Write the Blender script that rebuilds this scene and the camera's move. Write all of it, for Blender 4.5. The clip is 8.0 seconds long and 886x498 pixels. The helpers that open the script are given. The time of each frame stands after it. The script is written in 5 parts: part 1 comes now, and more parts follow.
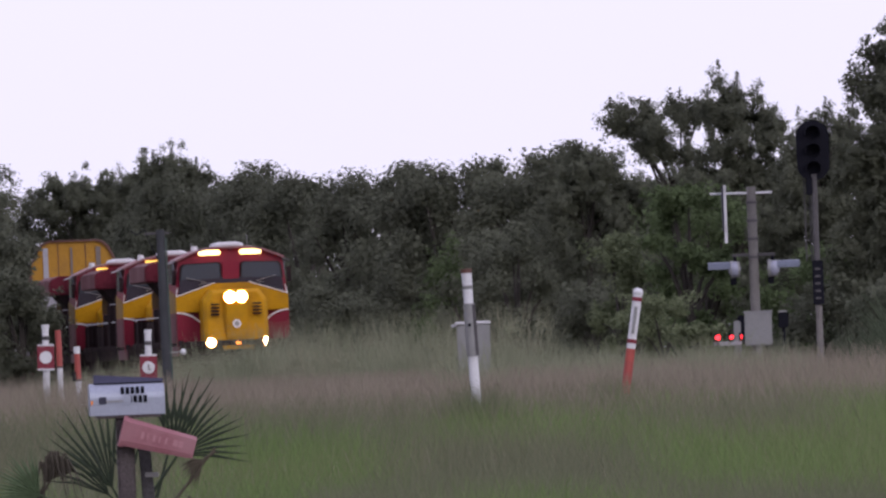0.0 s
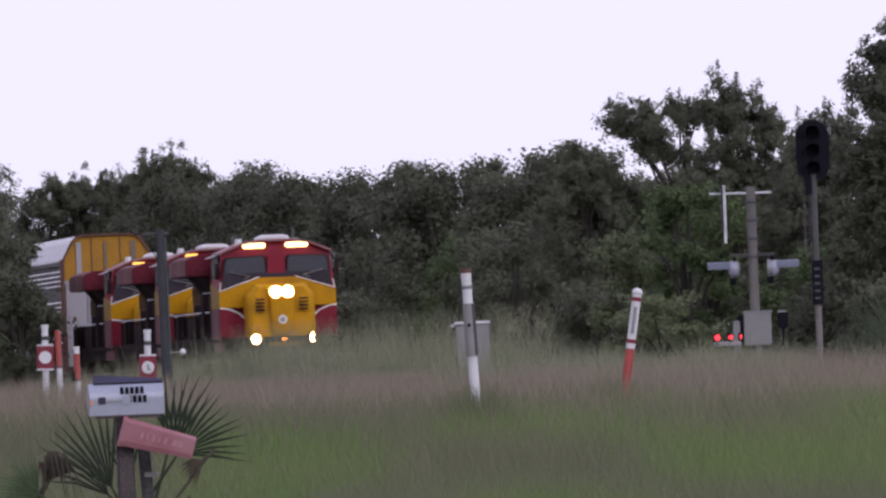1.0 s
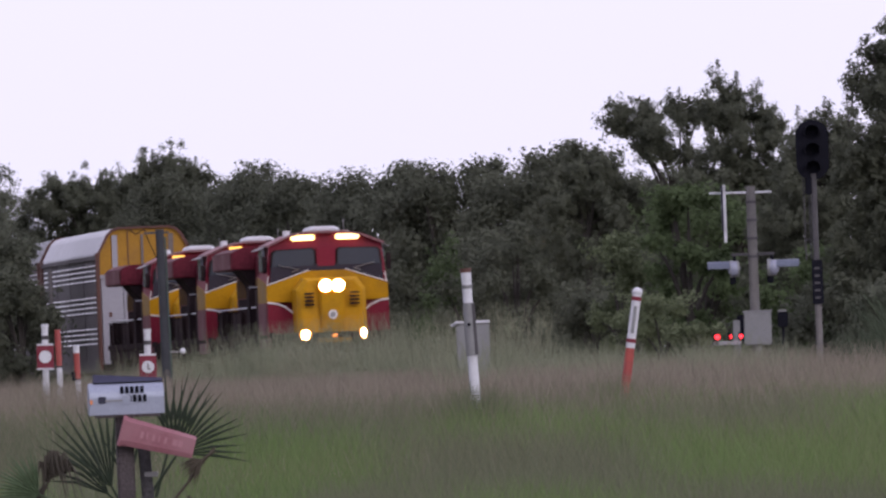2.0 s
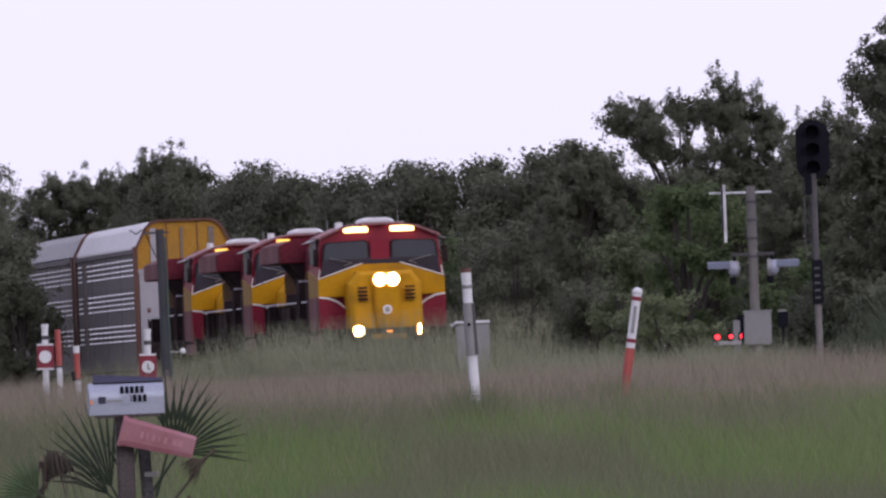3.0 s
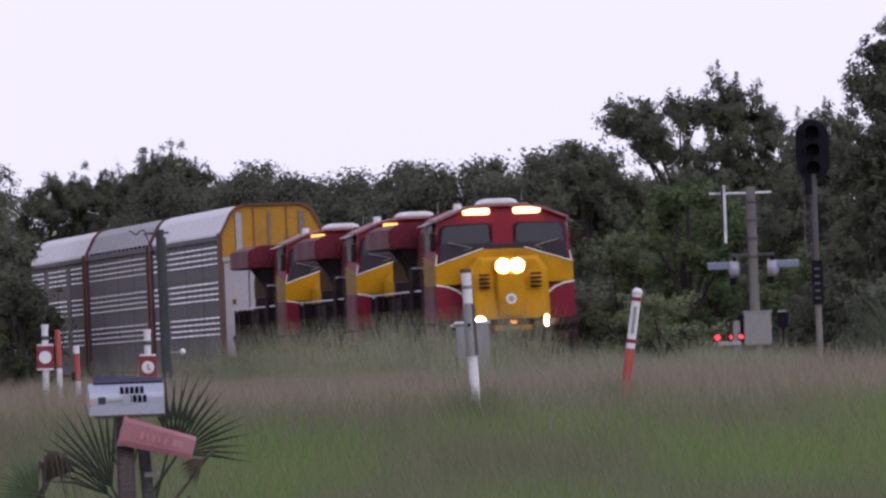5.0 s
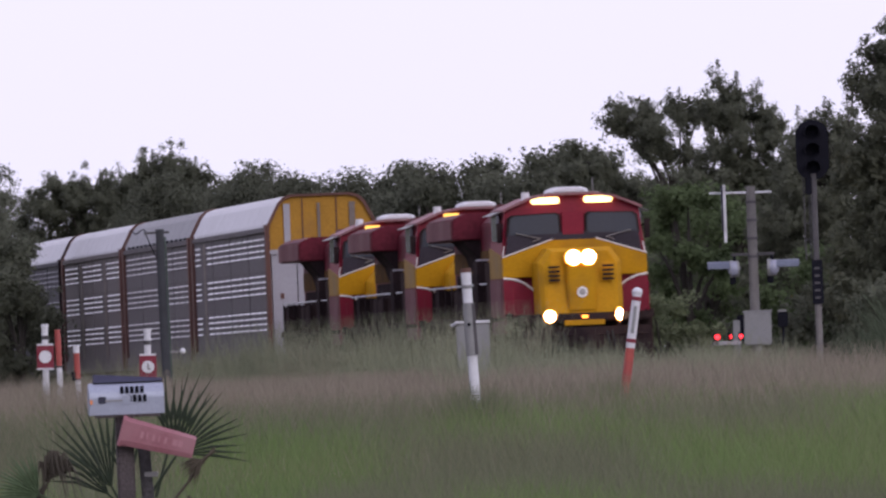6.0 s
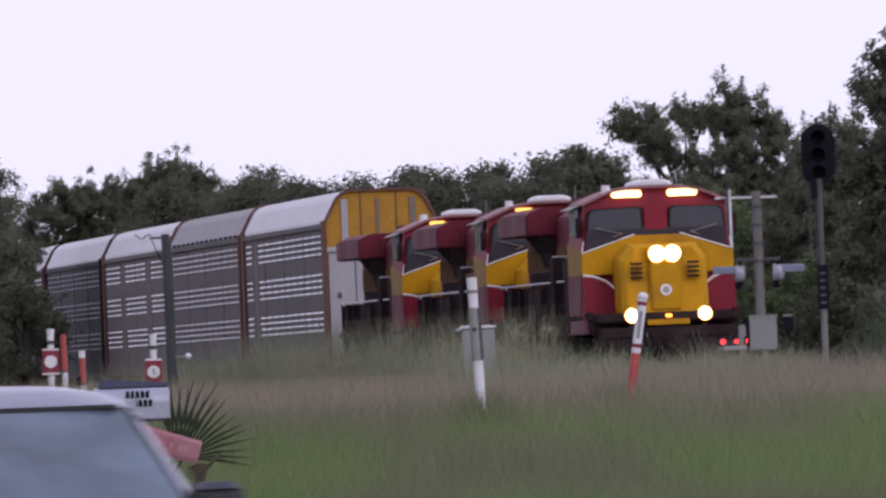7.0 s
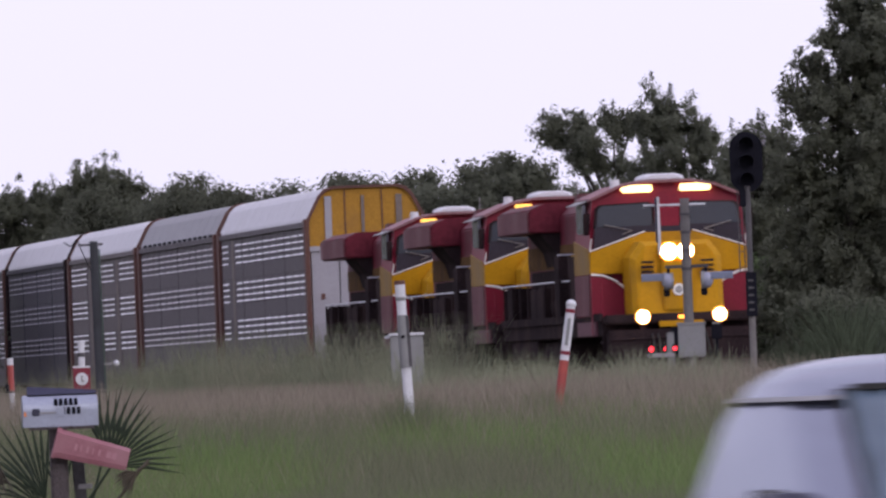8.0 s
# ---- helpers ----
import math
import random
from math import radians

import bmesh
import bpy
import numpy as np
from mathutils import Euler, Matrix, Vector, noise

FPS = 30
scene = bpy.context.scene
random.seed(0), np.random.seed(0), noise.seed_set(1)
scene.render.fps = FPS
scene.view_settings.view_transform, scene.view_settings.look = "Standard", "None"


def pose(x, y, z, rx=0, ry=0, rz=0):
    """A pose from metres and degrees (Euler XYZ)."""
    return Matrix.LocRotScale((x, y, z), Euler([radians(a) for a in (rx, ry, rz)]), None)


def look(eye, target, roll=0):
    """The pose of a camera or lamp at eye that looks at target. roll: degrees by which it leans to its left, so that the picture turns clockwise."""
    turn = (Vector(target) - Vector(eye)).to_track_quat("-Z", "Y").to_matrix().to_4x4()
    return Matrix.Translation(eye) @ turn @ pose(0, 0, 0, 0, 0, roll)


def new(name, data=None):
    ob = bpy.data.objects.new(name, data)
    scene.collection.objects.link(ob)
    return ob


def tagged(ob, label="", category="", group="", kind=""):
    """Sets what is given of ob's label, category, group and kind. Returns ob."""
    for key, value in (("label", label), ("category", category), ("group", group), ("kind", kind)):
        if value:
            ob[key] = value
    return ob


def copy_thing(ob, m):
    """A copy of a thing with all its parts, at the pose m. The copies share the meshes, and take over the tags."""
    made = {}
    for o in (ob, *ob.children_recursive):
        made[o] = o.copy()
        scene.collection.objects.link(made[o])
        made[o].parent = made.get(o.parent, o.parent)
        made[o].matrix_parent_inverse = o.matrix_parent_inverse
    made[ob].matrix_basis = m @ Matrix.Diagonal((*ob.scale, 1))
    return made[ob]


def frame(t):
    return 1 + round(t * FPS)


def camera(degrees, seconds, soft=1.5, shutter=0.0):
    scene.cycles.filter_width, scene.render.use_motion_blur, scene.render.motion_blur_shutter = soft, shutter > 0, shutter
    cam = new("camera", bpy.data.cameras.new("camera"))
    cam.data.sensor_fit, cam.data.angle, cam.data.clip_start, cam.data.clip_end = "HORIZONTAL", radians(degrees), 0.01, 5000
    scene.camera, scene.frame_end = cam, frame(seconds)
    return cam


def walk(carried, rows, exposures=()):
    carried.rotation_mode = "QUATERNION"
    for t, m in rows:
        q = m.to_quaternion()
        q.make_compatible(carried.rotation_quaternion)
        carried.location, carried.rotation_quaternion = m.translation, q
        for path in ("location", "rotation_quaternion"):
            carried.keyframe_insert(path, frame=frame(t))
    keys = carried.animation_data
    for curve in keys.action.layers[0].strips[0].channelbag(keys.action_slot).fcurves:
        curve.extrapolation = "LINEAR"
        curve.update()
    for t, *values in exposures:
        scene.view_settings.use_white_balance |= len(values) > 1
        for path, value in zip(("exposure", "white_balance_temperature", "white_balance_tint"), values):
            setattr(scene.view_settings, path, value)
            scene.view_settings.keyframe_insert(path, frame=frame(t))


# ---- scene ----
# Camera: a long lens beside the road, nearly still, with a small pan at the end.
EYE = 1.15
cam = camera(3.231, 8.0, soft=2.5, shutter=0.5)


def aim(t, right=0.0, down=0.0):
    """A camera row; right and down: the picture's shift in units of 1/27800 rad."""
    return (t, pose(0, 0, EYE, 90.4647 + down * 0.002061, 2.2, 0.0178 + right * 0.002061))


walk(cam, [aim(0, 1, 1), aim(0.5, 1, 1), aim(1.0, 0, 1), aim(1.5, 0, 0), aim(3.0, 0, 0), aim(3.5, 0, 1), aim(4.0, -1, 0),
           aim(4.5, 0, 1), aim(6.0, 0, 0), aim(6.5, 0, 0), aim(6.7, 1, 1), aim(6.8, 9, 2), aim(6.9, 14, 3), aim(7.0, 10, 9),
           aim(7.1, -17, 17), aim(7.2, -46, 19), aim(7.3, -74, 24), aim(7.4, -101, 25), aim(7.5, -101, 20), aim(7.6, -97, 12),
           aim(7.7, -99, 16), aim(7.8, -106, 20), aim(7.9, -115, 19), aim(8.0, -117, 17)])

# Light: an even white dusk sky, a weak wide sun behind the clouds.
world = bpy.data.worlds.new("dusk_sky")
scene.world = world
world.use_nodes = True
wn = world.node_tree.nodes
wl = world.node_tree.links
sky = wn.new("ShaderNodeTexSky")
sky.sky_type = "NISHITA"
sky.sun_disc = False
sky.sun_elevation = radians(24)
sky.sun_rotation = radians(150)
cloud = wn.new("ShaderNodeBackground")
cloud.inputs[0].default_value = (0.89, 0.845, 1.10, 1)
cloud.inputs[1].default_value = 0.965
wn["Background"].inputs[1].default_value = 0.012
wl.new(sky.outputs[0], wn["Background"].inputs[0])
both = wn.new("ShaderNodeAddShader")
wl.new(wn["Background"].outputs[0], both.inputs[0])
wl.new(cloud.outputs[0], both.inputs[1])
wl.new(both.outputs[0], wn["World Output"].inputs[0])
sun = new("sun", bpy.data.lights.new("sun", "SUN"))
sun.data.energy, sun.data.angle, sun.data.color = 0.8, radians(25), (1.0, 0.93, 0.88)
sun.matrix_world = look((45, -80, 42), (0, 0, 0))


# ---- materials ----
def material(name, color, rough=0.6, metal=0.0, vary=0.18, scale=3.0, bump=0.0, emit=0.0, island=0.0, dirt=None, spec=0.5, leafy=0.0, grain=6.0):
    """A painted, grown or cast surface: base colour varied at two scales, optional dirt patches and relief."""
    m = bpy.data.materials.new(name)
    m.use_nodes = True
    n, l = m.node_tree.nodes, m.node_tree.links
    b = n["Principled BSDF"]
    b.inputs["Roughness"].default_value = rough
    b.inputs["Metallic"].default_value = metal
    b.inputs["Specular IOR Level"].default_value = spec
    co = n.new("ShaderNodeTexCoord")
    big, fine = n.new("ShaderNodeTexNoise"), n.new("ShaderNodeTexNoise")
    big.inputs["Scale"].default_value, fine.inputs["Scale"].default_value = scale * 0.35, scale * grain
    big.inputs["Detail"].default_value, fine.inputs["Detail"].default_value = 5, 3
    l.new(co.outputs["Object"], big.inputs["Vector"])
    l.new(co.outputs["Object"], fine.inputs["Vector"])
    mix = n.new("ShaderNodeMath")
    mix.operation = "ADD"
    l.new(big.outputs["Fac"], mix.inputs[0])
    l.new(fine.outputs["Fac"], mix.inputs[1])
    value = mix.outputs[0]
    if island:
        geo = n.new("ShaderNodeNewGeometry")
        more = n.new("ShaderNodeMath")
        more.operation = "MULTIPLY_ADD"
        l.new(geo.outputs["Random Per Island"], more.inputs[0])
        more.inputs[1].default_value = island
        l.new(value, more.inputs[2])
        less = n.new("ShaderNodeMath")
        less.operation = "SUBTRACT"
        l.new(more.outputs[0], less.inputs[0])
        less.inputs[1].default_value = island / 2
        value = less.outputs[0]
    rng = n.new("ShaderNodeMapRange")
    rng.inputs["From Min"].default_value, rng.inputs["From Max"].default_value = 0.6, 1.4
    rng.inputs["To Min"].default_value, rng.inputs["To Max"].default_value = 1 - vary, 1 + vary
    l.new(value, rng.inputs["Value"])
    hsv = n.new("ShaderNodeHueSaturation")
    hsv.inputs["Color"].default_value = (*color, 1)
    l.new(rng.outputs[0], hsv.inputs["Value"])
    out = hsv.outputs[0]
    if dirt:
        ramp = n.new("ShaderNodeMapRange")
        ramp.inputs["From Min"].default_value, ramp.inputs["From Max"].default_value = 0.5, 0.72
        l.new(big.outputs["Fac"], ramp.inputs["Value"])
        over = n.new("ShaderNodeMix")
        over.data_type = "RGBA"
        l.new(ramp.outputs[0], over.inputs["Factor"])
        l.new(out, over.inputs["A"])
        over.inputs["B"].default_value = (*dirt, 1)
        out = over.outputs["Result"]
    l.new(out, b.inputs["Base Color"])
    if bump:
        bm = n.new("ShaderNodeBump")
        bm.inputs["Strength"].default_value = bump
        bm.inputs["Distance"].default_value = 0.02
        l.new(fine.outputs["Fac"], bm.inputs["Height"])
        l.new(bm.outputs[0], b.inputs["Normal"])
    if emit:
        b.inputs["Emission Color"].default_value = (*color, 1)
        b.inputs["Emission Strength"].default_value = emit
    if leafy:
        # light passes through thin leaves
        thin, blend = n.new("ShaderNodeBsdfTranslucent"), n.new("ShaderNodeMixShader")
        l.new(out, thin.inputs["Color"])
        blend.inputs[0].default_value = leafy
        l.new(b.outputs[0], blend.inputs[1])
        l.new(thin.outputs[0], blend.inputs[2])
        l.new(blend.outputs[0], n["Material Output"].inputs[0])
    return m


RED = material("loco_red", (0.205, 0.014, 0.034), 0.5, vary=0.22, dirt=(0.16, 0.018, 0.028), spec=0.2)
# Darker version of the locomotive red, for hood, blower housing and radiator.
DARKRED = material("dark_red_paint", (0.115, 0.014, 0.027), 0.6, vary=0.35, scale=1.6, dirt=(0.07, 0.018, 0.024), spec=0.15)
YELLOW = material("loco_yellow", (0.50, 0.255, 0.012), 0.5, vary=0.18, dirt=(0.34, 0.175, 0.02), spec=0.06)
BLACK = material("grimy_black", (0.030, 0.021, 0.023), 0.9, vary=0.4, dirt=(0.055, 0.036, 0.034), spec=0.03)
ROOFGREY = material("sooty_red_roof", (0.13, 0.04, 0.05), 0.6, vary=0.25, spec=0.3)
DUSTRED = material("dusty_red_paint", (0.165, 0.072, 0.082), 0.7, vary=0.3, scale=1.6, dirt=(0.19, 0.105, 0.11), spec=0.1)
# Roof red paled so that the colour carries the sky's reflection.
SKYROOF = material("sky_paled_red_roof", (0.27, 0.13, 0.145), 0.6, vary=0.25, scale=1.6, dirt=(0.20, 0.08, 0.09), spec=0.2)
DUSTYEL = material("dusty_yellow_paint", (0.30, 0.19, 0.065), 0.7, vary=0.35, scale=1.6, dirt=(0.24, 0.17, 0.10), spec=0.06)
# Yellow darkened for grime and for the shade under the radiator wing.
SHADEYEL = material("shaded_grimy_yellow_paint", (0.12, 0.066, 0.026), 0.8, vary=0.6, scale=1.3, dirt=(0.035, 0.022, 0.02), spec=0.04)
LINE = material("white_stripe", (0.75, 0.72, 0.70), 0.5, vary=0.08)
WHITE = material("white_paint", (0.66, 0.66, 0.70), 0.6, vary=0.15, scale=8, dirt=(0.48, 0.48, 0.50))
APRON = material("dark_maroon_paint", (0.026, 0.020, 0.033), 0.5, vary=0.3, scale=2.0, spec=0.3)
MAUVE = material("dusty_maroon_paint", (0.155, 0.066, 0.086), 0.6, vary=0.3, scale=2.0, dirt=(0.12, 0.06, 0.075), spec=0.2)
GLASS = material("dark_glass", (0.055, 0.06, 0.075), 0.25, vary=0.1, spec=0.3)
HEADLAMP = material("lit_headlamp", (1.0, 0.74, 0.38), 0.3, emit=90.0)
DITCH = material("lit_ditch_lamp", (1.0, 0.68, 0.34), 0.3, emit=90.0)
BOARD = material("lit_number_board", (1.0, 0.80, 0.36), 0.4, vary=0.05, emit=2.6)
# Emitting ring material that imitates the warm halo round lit lamps.
HALO = material("lamp_halo_glow", (1.0, 0.38, 0.09), 0.3, vary=0.05, emit=3.0)
CANE = material("cane_leaf", (0.082, 0.102, 0.066), 0.8, vary=0.4, scale=0.8, island=0.6, spec=0.1, leafy=0.3)
BOARD_DIM = material("dim_number_board", (1.0, 0.60, 0.12), 0.4, vary=0.05, emit=1.2)
AMBER = material("amber_lamp", (1.0, 0.30, 0.04), 0.4, emit=4.0)
REDLAMP = material("lit_red_lamp", (1.0, 0.025, 0.04), 0.4, emit=3.5)
STEEL = material("worn_steel", (0.30, 0.29, 0.29), 0.45, 0.7, vary=0.25)
GALV = material("galvanised_side", (0.150, 0.136, 0.144), 0.65, 0.1, vary=0.22, scale=1.2, dirt=(0.115, 0.10, 0.105), spec=0.15)
GALV_B = material("beige_galvanised_side", (0.175, 0.155, 0.158), 0.65, 0.1, vary=0.2, scale=1.2, dirt=(0.135, 0.118, 0.118), spec=0.15)
GALV_D = material("dark_sooty_side", (0.05, 0.046, 0.062), 0.6, 0.1, vary=0.3, scale=1.2)
# Ridge colours far paler than the sides, carrying the sky's highlight along each row.
SLOT = material("sky_lit_vent_ridge", (0.86, 0.86, 0.87), 0.5, vary=0.1)
SLOT_M = material("mid_vent_ridge", (0.55, 0.53, 0.54), 0.55, vary=0.2)
SLOT_D = material("dull_vent_ridge", (0.20, 0.19, 0.22), 0.6, vary=0.2)
ROOF_W = material("pale_rack_roof", (0.57, 0.56, 0.59), 0.55, 0.1, vary=0.12, scale=0.9, dirt=(0.47, 0.46, 0.475))
ROOF_G = material("grey_rack_roof", (0.22, 0.215, 0.23), 0.55, 0.1, vary=0.15, scale=0.9)
BROWN = material("rusty_brown_post", (0.115, 0.046, 0.036), 0.65, vary=0.3, dirt=(0.10, 0.05, 0.04))
RACKYEL = material("rack_end_yellow", (0.40, 0.205, 0.03), 0.65, vary=0.25, dirt=(0.27, 0.14, 0.04), spec=0.2)
PANEL_DULL = material("dull_tan_strip", (0.16, 0.125, 0.11), 0.6, vary=0.25, scale=1.5)
PANEL = material("pale_panel", (0.34, 0.325, 0.365), 0.5, vary=0.12)
BALLAST = material("ballast", (0.24, 0.22, 0.21), 0.9, vary=0.5, scale=14, bump=0.8)
RAIL = material("rail_steel", (0.22, 0.17, 0.15), 0.4, 0.8, vary=0.3)
TIE = material("tie_timber", (0.10, 0.075, 0.06), 0.85, vary=0.4, scale=6, bump=0.4)
GROUND = material("field_soil", (0.09, 0.09, 0.055), 0.95, vary=0.4, scale=1.0, bump=0.6, dirt=(0.11, 0.095, 0.06))
GRASS = material("green_grass", (0.166, 0.180, 0.112), 0.7, vary=0.3, scale=0.35, island=0.5, dirt=(0.185, 0.172, 0.115), spec=0.08, leafy=0.3)
LUSH = material("lush_grass", (0.160, 0.232, 0.084), 0.7, vary=0.3, scale=0.35, island=0.5, dirt=(0.19, 0.19, 0.11), spec=0.08, leafy=0.3)
TAN = material("dry_grass", (0.285, 0.246, 0.196), 0.8, vary=0.3, scale=0.5, island=0.5, dirt=(0.22, 0.19, 0.15), spec=0.08, leafy=0.3)
WEED = material("pale_weed", (0.245, 0.262, 0.178), 0.8, vary=0.3, scale=0.5, island=0.6, dirt=(0.27, 0.24, 0.18), spec=0.08, leafy=0.3)
LEAF = material("oak_leaf", (0.134, 0.143, 0.106), 0.9, vary=0.4, scale=0.5, island=0.2, spec=0.02, leafy=0.4)
LEAF_G = material("bright_leaf", (0.118, 0.156, 0.078), 0.9, vary=0.4, scale=0.5, island=0.2, spec=0.02, leafy=0.4)
SHRUB = material("pale_shrub_leaf", (0.185, 0.215, 0.125), 0.9, vary=0.35, scale=0.6, island=0.3, spec=0.02, leafy=0.35)
BARK = material("bark", (0.05, 0.043, 0.038), 0.9, vary=0.4, scale=5, bump=0.8)
FRESH = material("fresh_palmetto_leaf", (0.115, 0.165, 0.085), 0.5, vary=0.35, scale=5, island=0.7, spec=0.3, leafy=0.3)
FROND = material("palmetto_leaf", (0.034, 0.048, 0.028), 0.6, vary=0.35, scale=5, island=0.7, spec=0.3, leafy=0.3)
DEADFROND = material("dead_palmetto_leaf", (0.075, 0.062, 0.044), 0.8, vary=0.35, scale=5)
TIMBER = material("weathered_timber", (0.078, 0.064, 0.066), 0.9, vary=0.35, scale=9, bump=0.6)
POLEWOOD = material("dark_pole_timber", (0.085, 0.08, 0.086), 0.9, vary=0.35, scale=7, bump=0.6)
TIN = material("galvanised_tin", (0.34, 0.365, 0.45), 0.42, 0.55, vary=0.12, scale=9, dirt=(0.32, 0.34, 0.42))
TINROOF = material("dark_blue_tin", (0.055, 0.055, 0.11), 0.5, 0.2, vary=0.2, scale=9)
PINK = material("faded_red_plastic", (0.27, 0.10, 0.125), 0.6, vary=0.2, scale=10, dirt=(0.32, 0.15, 0.175))
PINKTXT = material("faded_lettering", (0.38, 0.18, 0.21), 0.6, vary=0.1)
DARK = material("dark_navy_plastic", (0.02, 0.02, 0.045), 0.5, vary=0.2)
SIGNRED = material("marker_red", (0.20, 0.016, 0.036), 0.6, vary=0.2, scale=8, dirt=(0.16, 0.02, 0.036))
ORANGE = material("marker_orange_red", (0.34, 0.066, 0.06), 0.5, vary=0.2, scale=8, dirt=(0.45, 0.08, 0.06))
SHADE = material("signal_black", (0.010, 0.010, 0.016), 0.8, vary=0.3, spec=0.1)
CABINET = material("cabinet_grey", (0.25, 0.25, 0.255), 0.6, 0.1, vary=0.15, scale=5, dirt=(0.19, 0.185, 0.185))
LENS = material("lamp_lens", (0.30, 0.31, 0.40), 0.15, vary=0.05)
CARPAINT = material("silver_car_paint", (0.265, 0.28, 0.35), 0.24, 0.85, vary=0.06)
# Blotchy blue base colour paints the reflected sky and clouds on the glass.
CARGLASS = material("sky_reflection_car_glass", (0.20, 0.27, 0.36), 0.06, vary=0.45, scale=3.2, spec=1.0, grain=1.2)
# Pale, part-metallic base stands in for sky reflected in the pane.
SIDEGLASS = material("pale_side_glass", (0.30, 0.31, 0.37), 0.18, 0.6, vary=0.3, scale=1.5, spec=0.8)
CABDARK = material("dark_car_side_glass", (0.06, 0.065, 0.085), 0.2, vary=0.3, scale=2.0, spec=0.4)
RUBBER = material("black_rubber", (0.015, 0.015, 0.016), 0.7, vary=0.2)
ASPHALT = material("asphalt", (0.05, 0.05, 0.052), 0.9, vary=0.25, scale=6, bump=0.5)


# ---- building helpers ----
def part(name, bm, mat, parent=None, label="", smooth=False):
    """Links a bmesh as one mesh object, under a thing or part where one is given."""
    me = bpy.data.meshes.new(name)
    bm.normal_update()
    bm.to_mesh(me)
    bm.free()
    me.materials.append(mat)
    if smooth:
        for f in me.polygons:
            f.use_smooth = True
    ob = new(name, me)
    ob.parent = parent
    return tagged(ob, label)


def shared(name, data, m, parent):
    ob = new(name, data)
    ob.parent = parent
    ob.matrix_basis = m
    return ob


def box(bm, x0, x1, y0, y1, z0, z1, bevel=0.0, m=None):
    made = bmesh.ops.create_cube(bm, size=1)["verts"]
    for v in made:
        v.co = Vector((x0 + (v.co.x + 0.5) * (x1 - x0), y0 + (v.co.y + 0.5) * (y1 - y0), z0 + (v.co.z + 0.5) * (z1 - z0)))
        if m:
            v.co = m @ v.co
    if bevel:
        edges = list({e for v in made for e in v.link_edges})
        bmesh.ops.bevel(bm, geom=edges, offset=bevel, segments=2, affect="EDGES")
    return bm


def boxed(*a, **k):
    return box(bmesh.new(), *a, **k)


def rod(bm, p, q, r0, r1=None, n=10):
    """A round bar from p to q."""
    p, q = Vector(p), Vector(q)
    m = Matrix.Translation((p + q) / 2) @ (q - p).to_track_quat("Z", "Y").to_matrix().to_4x4()
    bmesh.ops.create_cone(bm, cap_ends=True, segments=n, radius1=r0, radius2=r0 if r1 is None else r1, depth=(q - p).length, matrix=m)
    return bm


def ball(bm, c, r, sz=1.0, n=10):
    bmesh.ops.create_uvsphere(bm, u_segments=n, v_segments=max(4, n // 2), radius=r, matrix=Matrix.Translation(c) @ Matrix.Diagonal((1, 1, sz, 1)))
    return bm


def prism(bm, outline, lo, hi, axis="y", bevel=0.0):
    """An outline of (a, b) pairs swept from lo to hi: along y with (x, z), along x with (y, z), along z with (x, y)."""
    def at(a, b, c):
        return {"y": (a, c, b), "x": (c, a, b), "z": (a, b, c)}[axis]
    lows = [bm.verts.new(at(a, b, lo)) for a, b in outline]
    highs = [bm.verts.new(at(a, b, hi)) for a, b in outline]
    faces = [bm.faces.new(lows), bm.faces.new(list(reversed(highs)))]
    k = len(outline)
    for i in range(k):
        faces.append(bm.faces.new((lows[i], highs[i], highs[(i + 1) % k], lows[(i + 1) % k])))
    bmesh.ops.recalc_face_normals(bm, faces=faces)
    if bevel:
        bmesh.ops.bevel(bm, geom=list({e for f in faces for e in f.edges}), offset=bevel, segments=2, affect="EDGES")
    return bm


def loft(bm, rings, close=True):
    """Skins rings of equal count."""
    rows = [[bm.verts.new(p) for p in r] for r in rings]
    k = len(rows[0])
    for a, b in zip(rows, rows[1:]):
        for i in range(k):
            bm.faces.new((a[i], a[(i + 1) % k], b[(i + 1) % k], b[i]))
    if close:
        bm.faces.new(list(reversed(rows[0])))
        bm.faces.new(rows[-1])
    bmesh.ops.recalc_face_normals(bm, faces=bm.faces[:])
    return bm


def thing(name, label, category, m, group=""):
    ob = new(name)
    ob.matrix_basis = m
    return tagged(ob, label, category, group)


def raw_mesh(name, verts, sizes, mat):
    """One mesh from an array of corners, taken in order as faces of the given size."""
    n, k = len(verts), sizes
    me = bpy.data.meshes.new(name)
    me.vertices.add(n)
    me.vertices.foreach_set("co", np.asarray(verts, np.float32).ravel())
    me.loops.add(n)
    me.loops.foreach_set("vertex_index", np.arange(n, dtype=np.int32))
    me.polygons.add(n // k)
    me.polygons.foreach_set("loop_start", np.arange(0, n, k, dtype=np.int32))
    me.polygons.foreach_set("loop_total", np.full(n // k, k, np.int32))
    me.update(calc_edges=True)
    me.materials.append(mat)
    return me


# ---- the lie of the land ----
RAIL_Z = 0.75
LEAN = 5.1          # the track's turn from the view line, degrees


def track_x(y):
    return -6.32 + 0.0893 * (465 - y)


def step(v, a, b):
    s = np.clip((v - a) / (b - a), 0, 1)
    return s * s * (3 - 2 * s)


def land(x, y):
    """Ground height: low road, a flat field, a low railway bank."""
    base = -0.28 + 0.28 * step(y, 62, 92) + 0.18 * step(y, 150, 300)
    d = np.abs(x - track_x(y))
    return base + (RAIL_Z - 0.38 - base) * (1 - step(d, 2.6, 7.5))
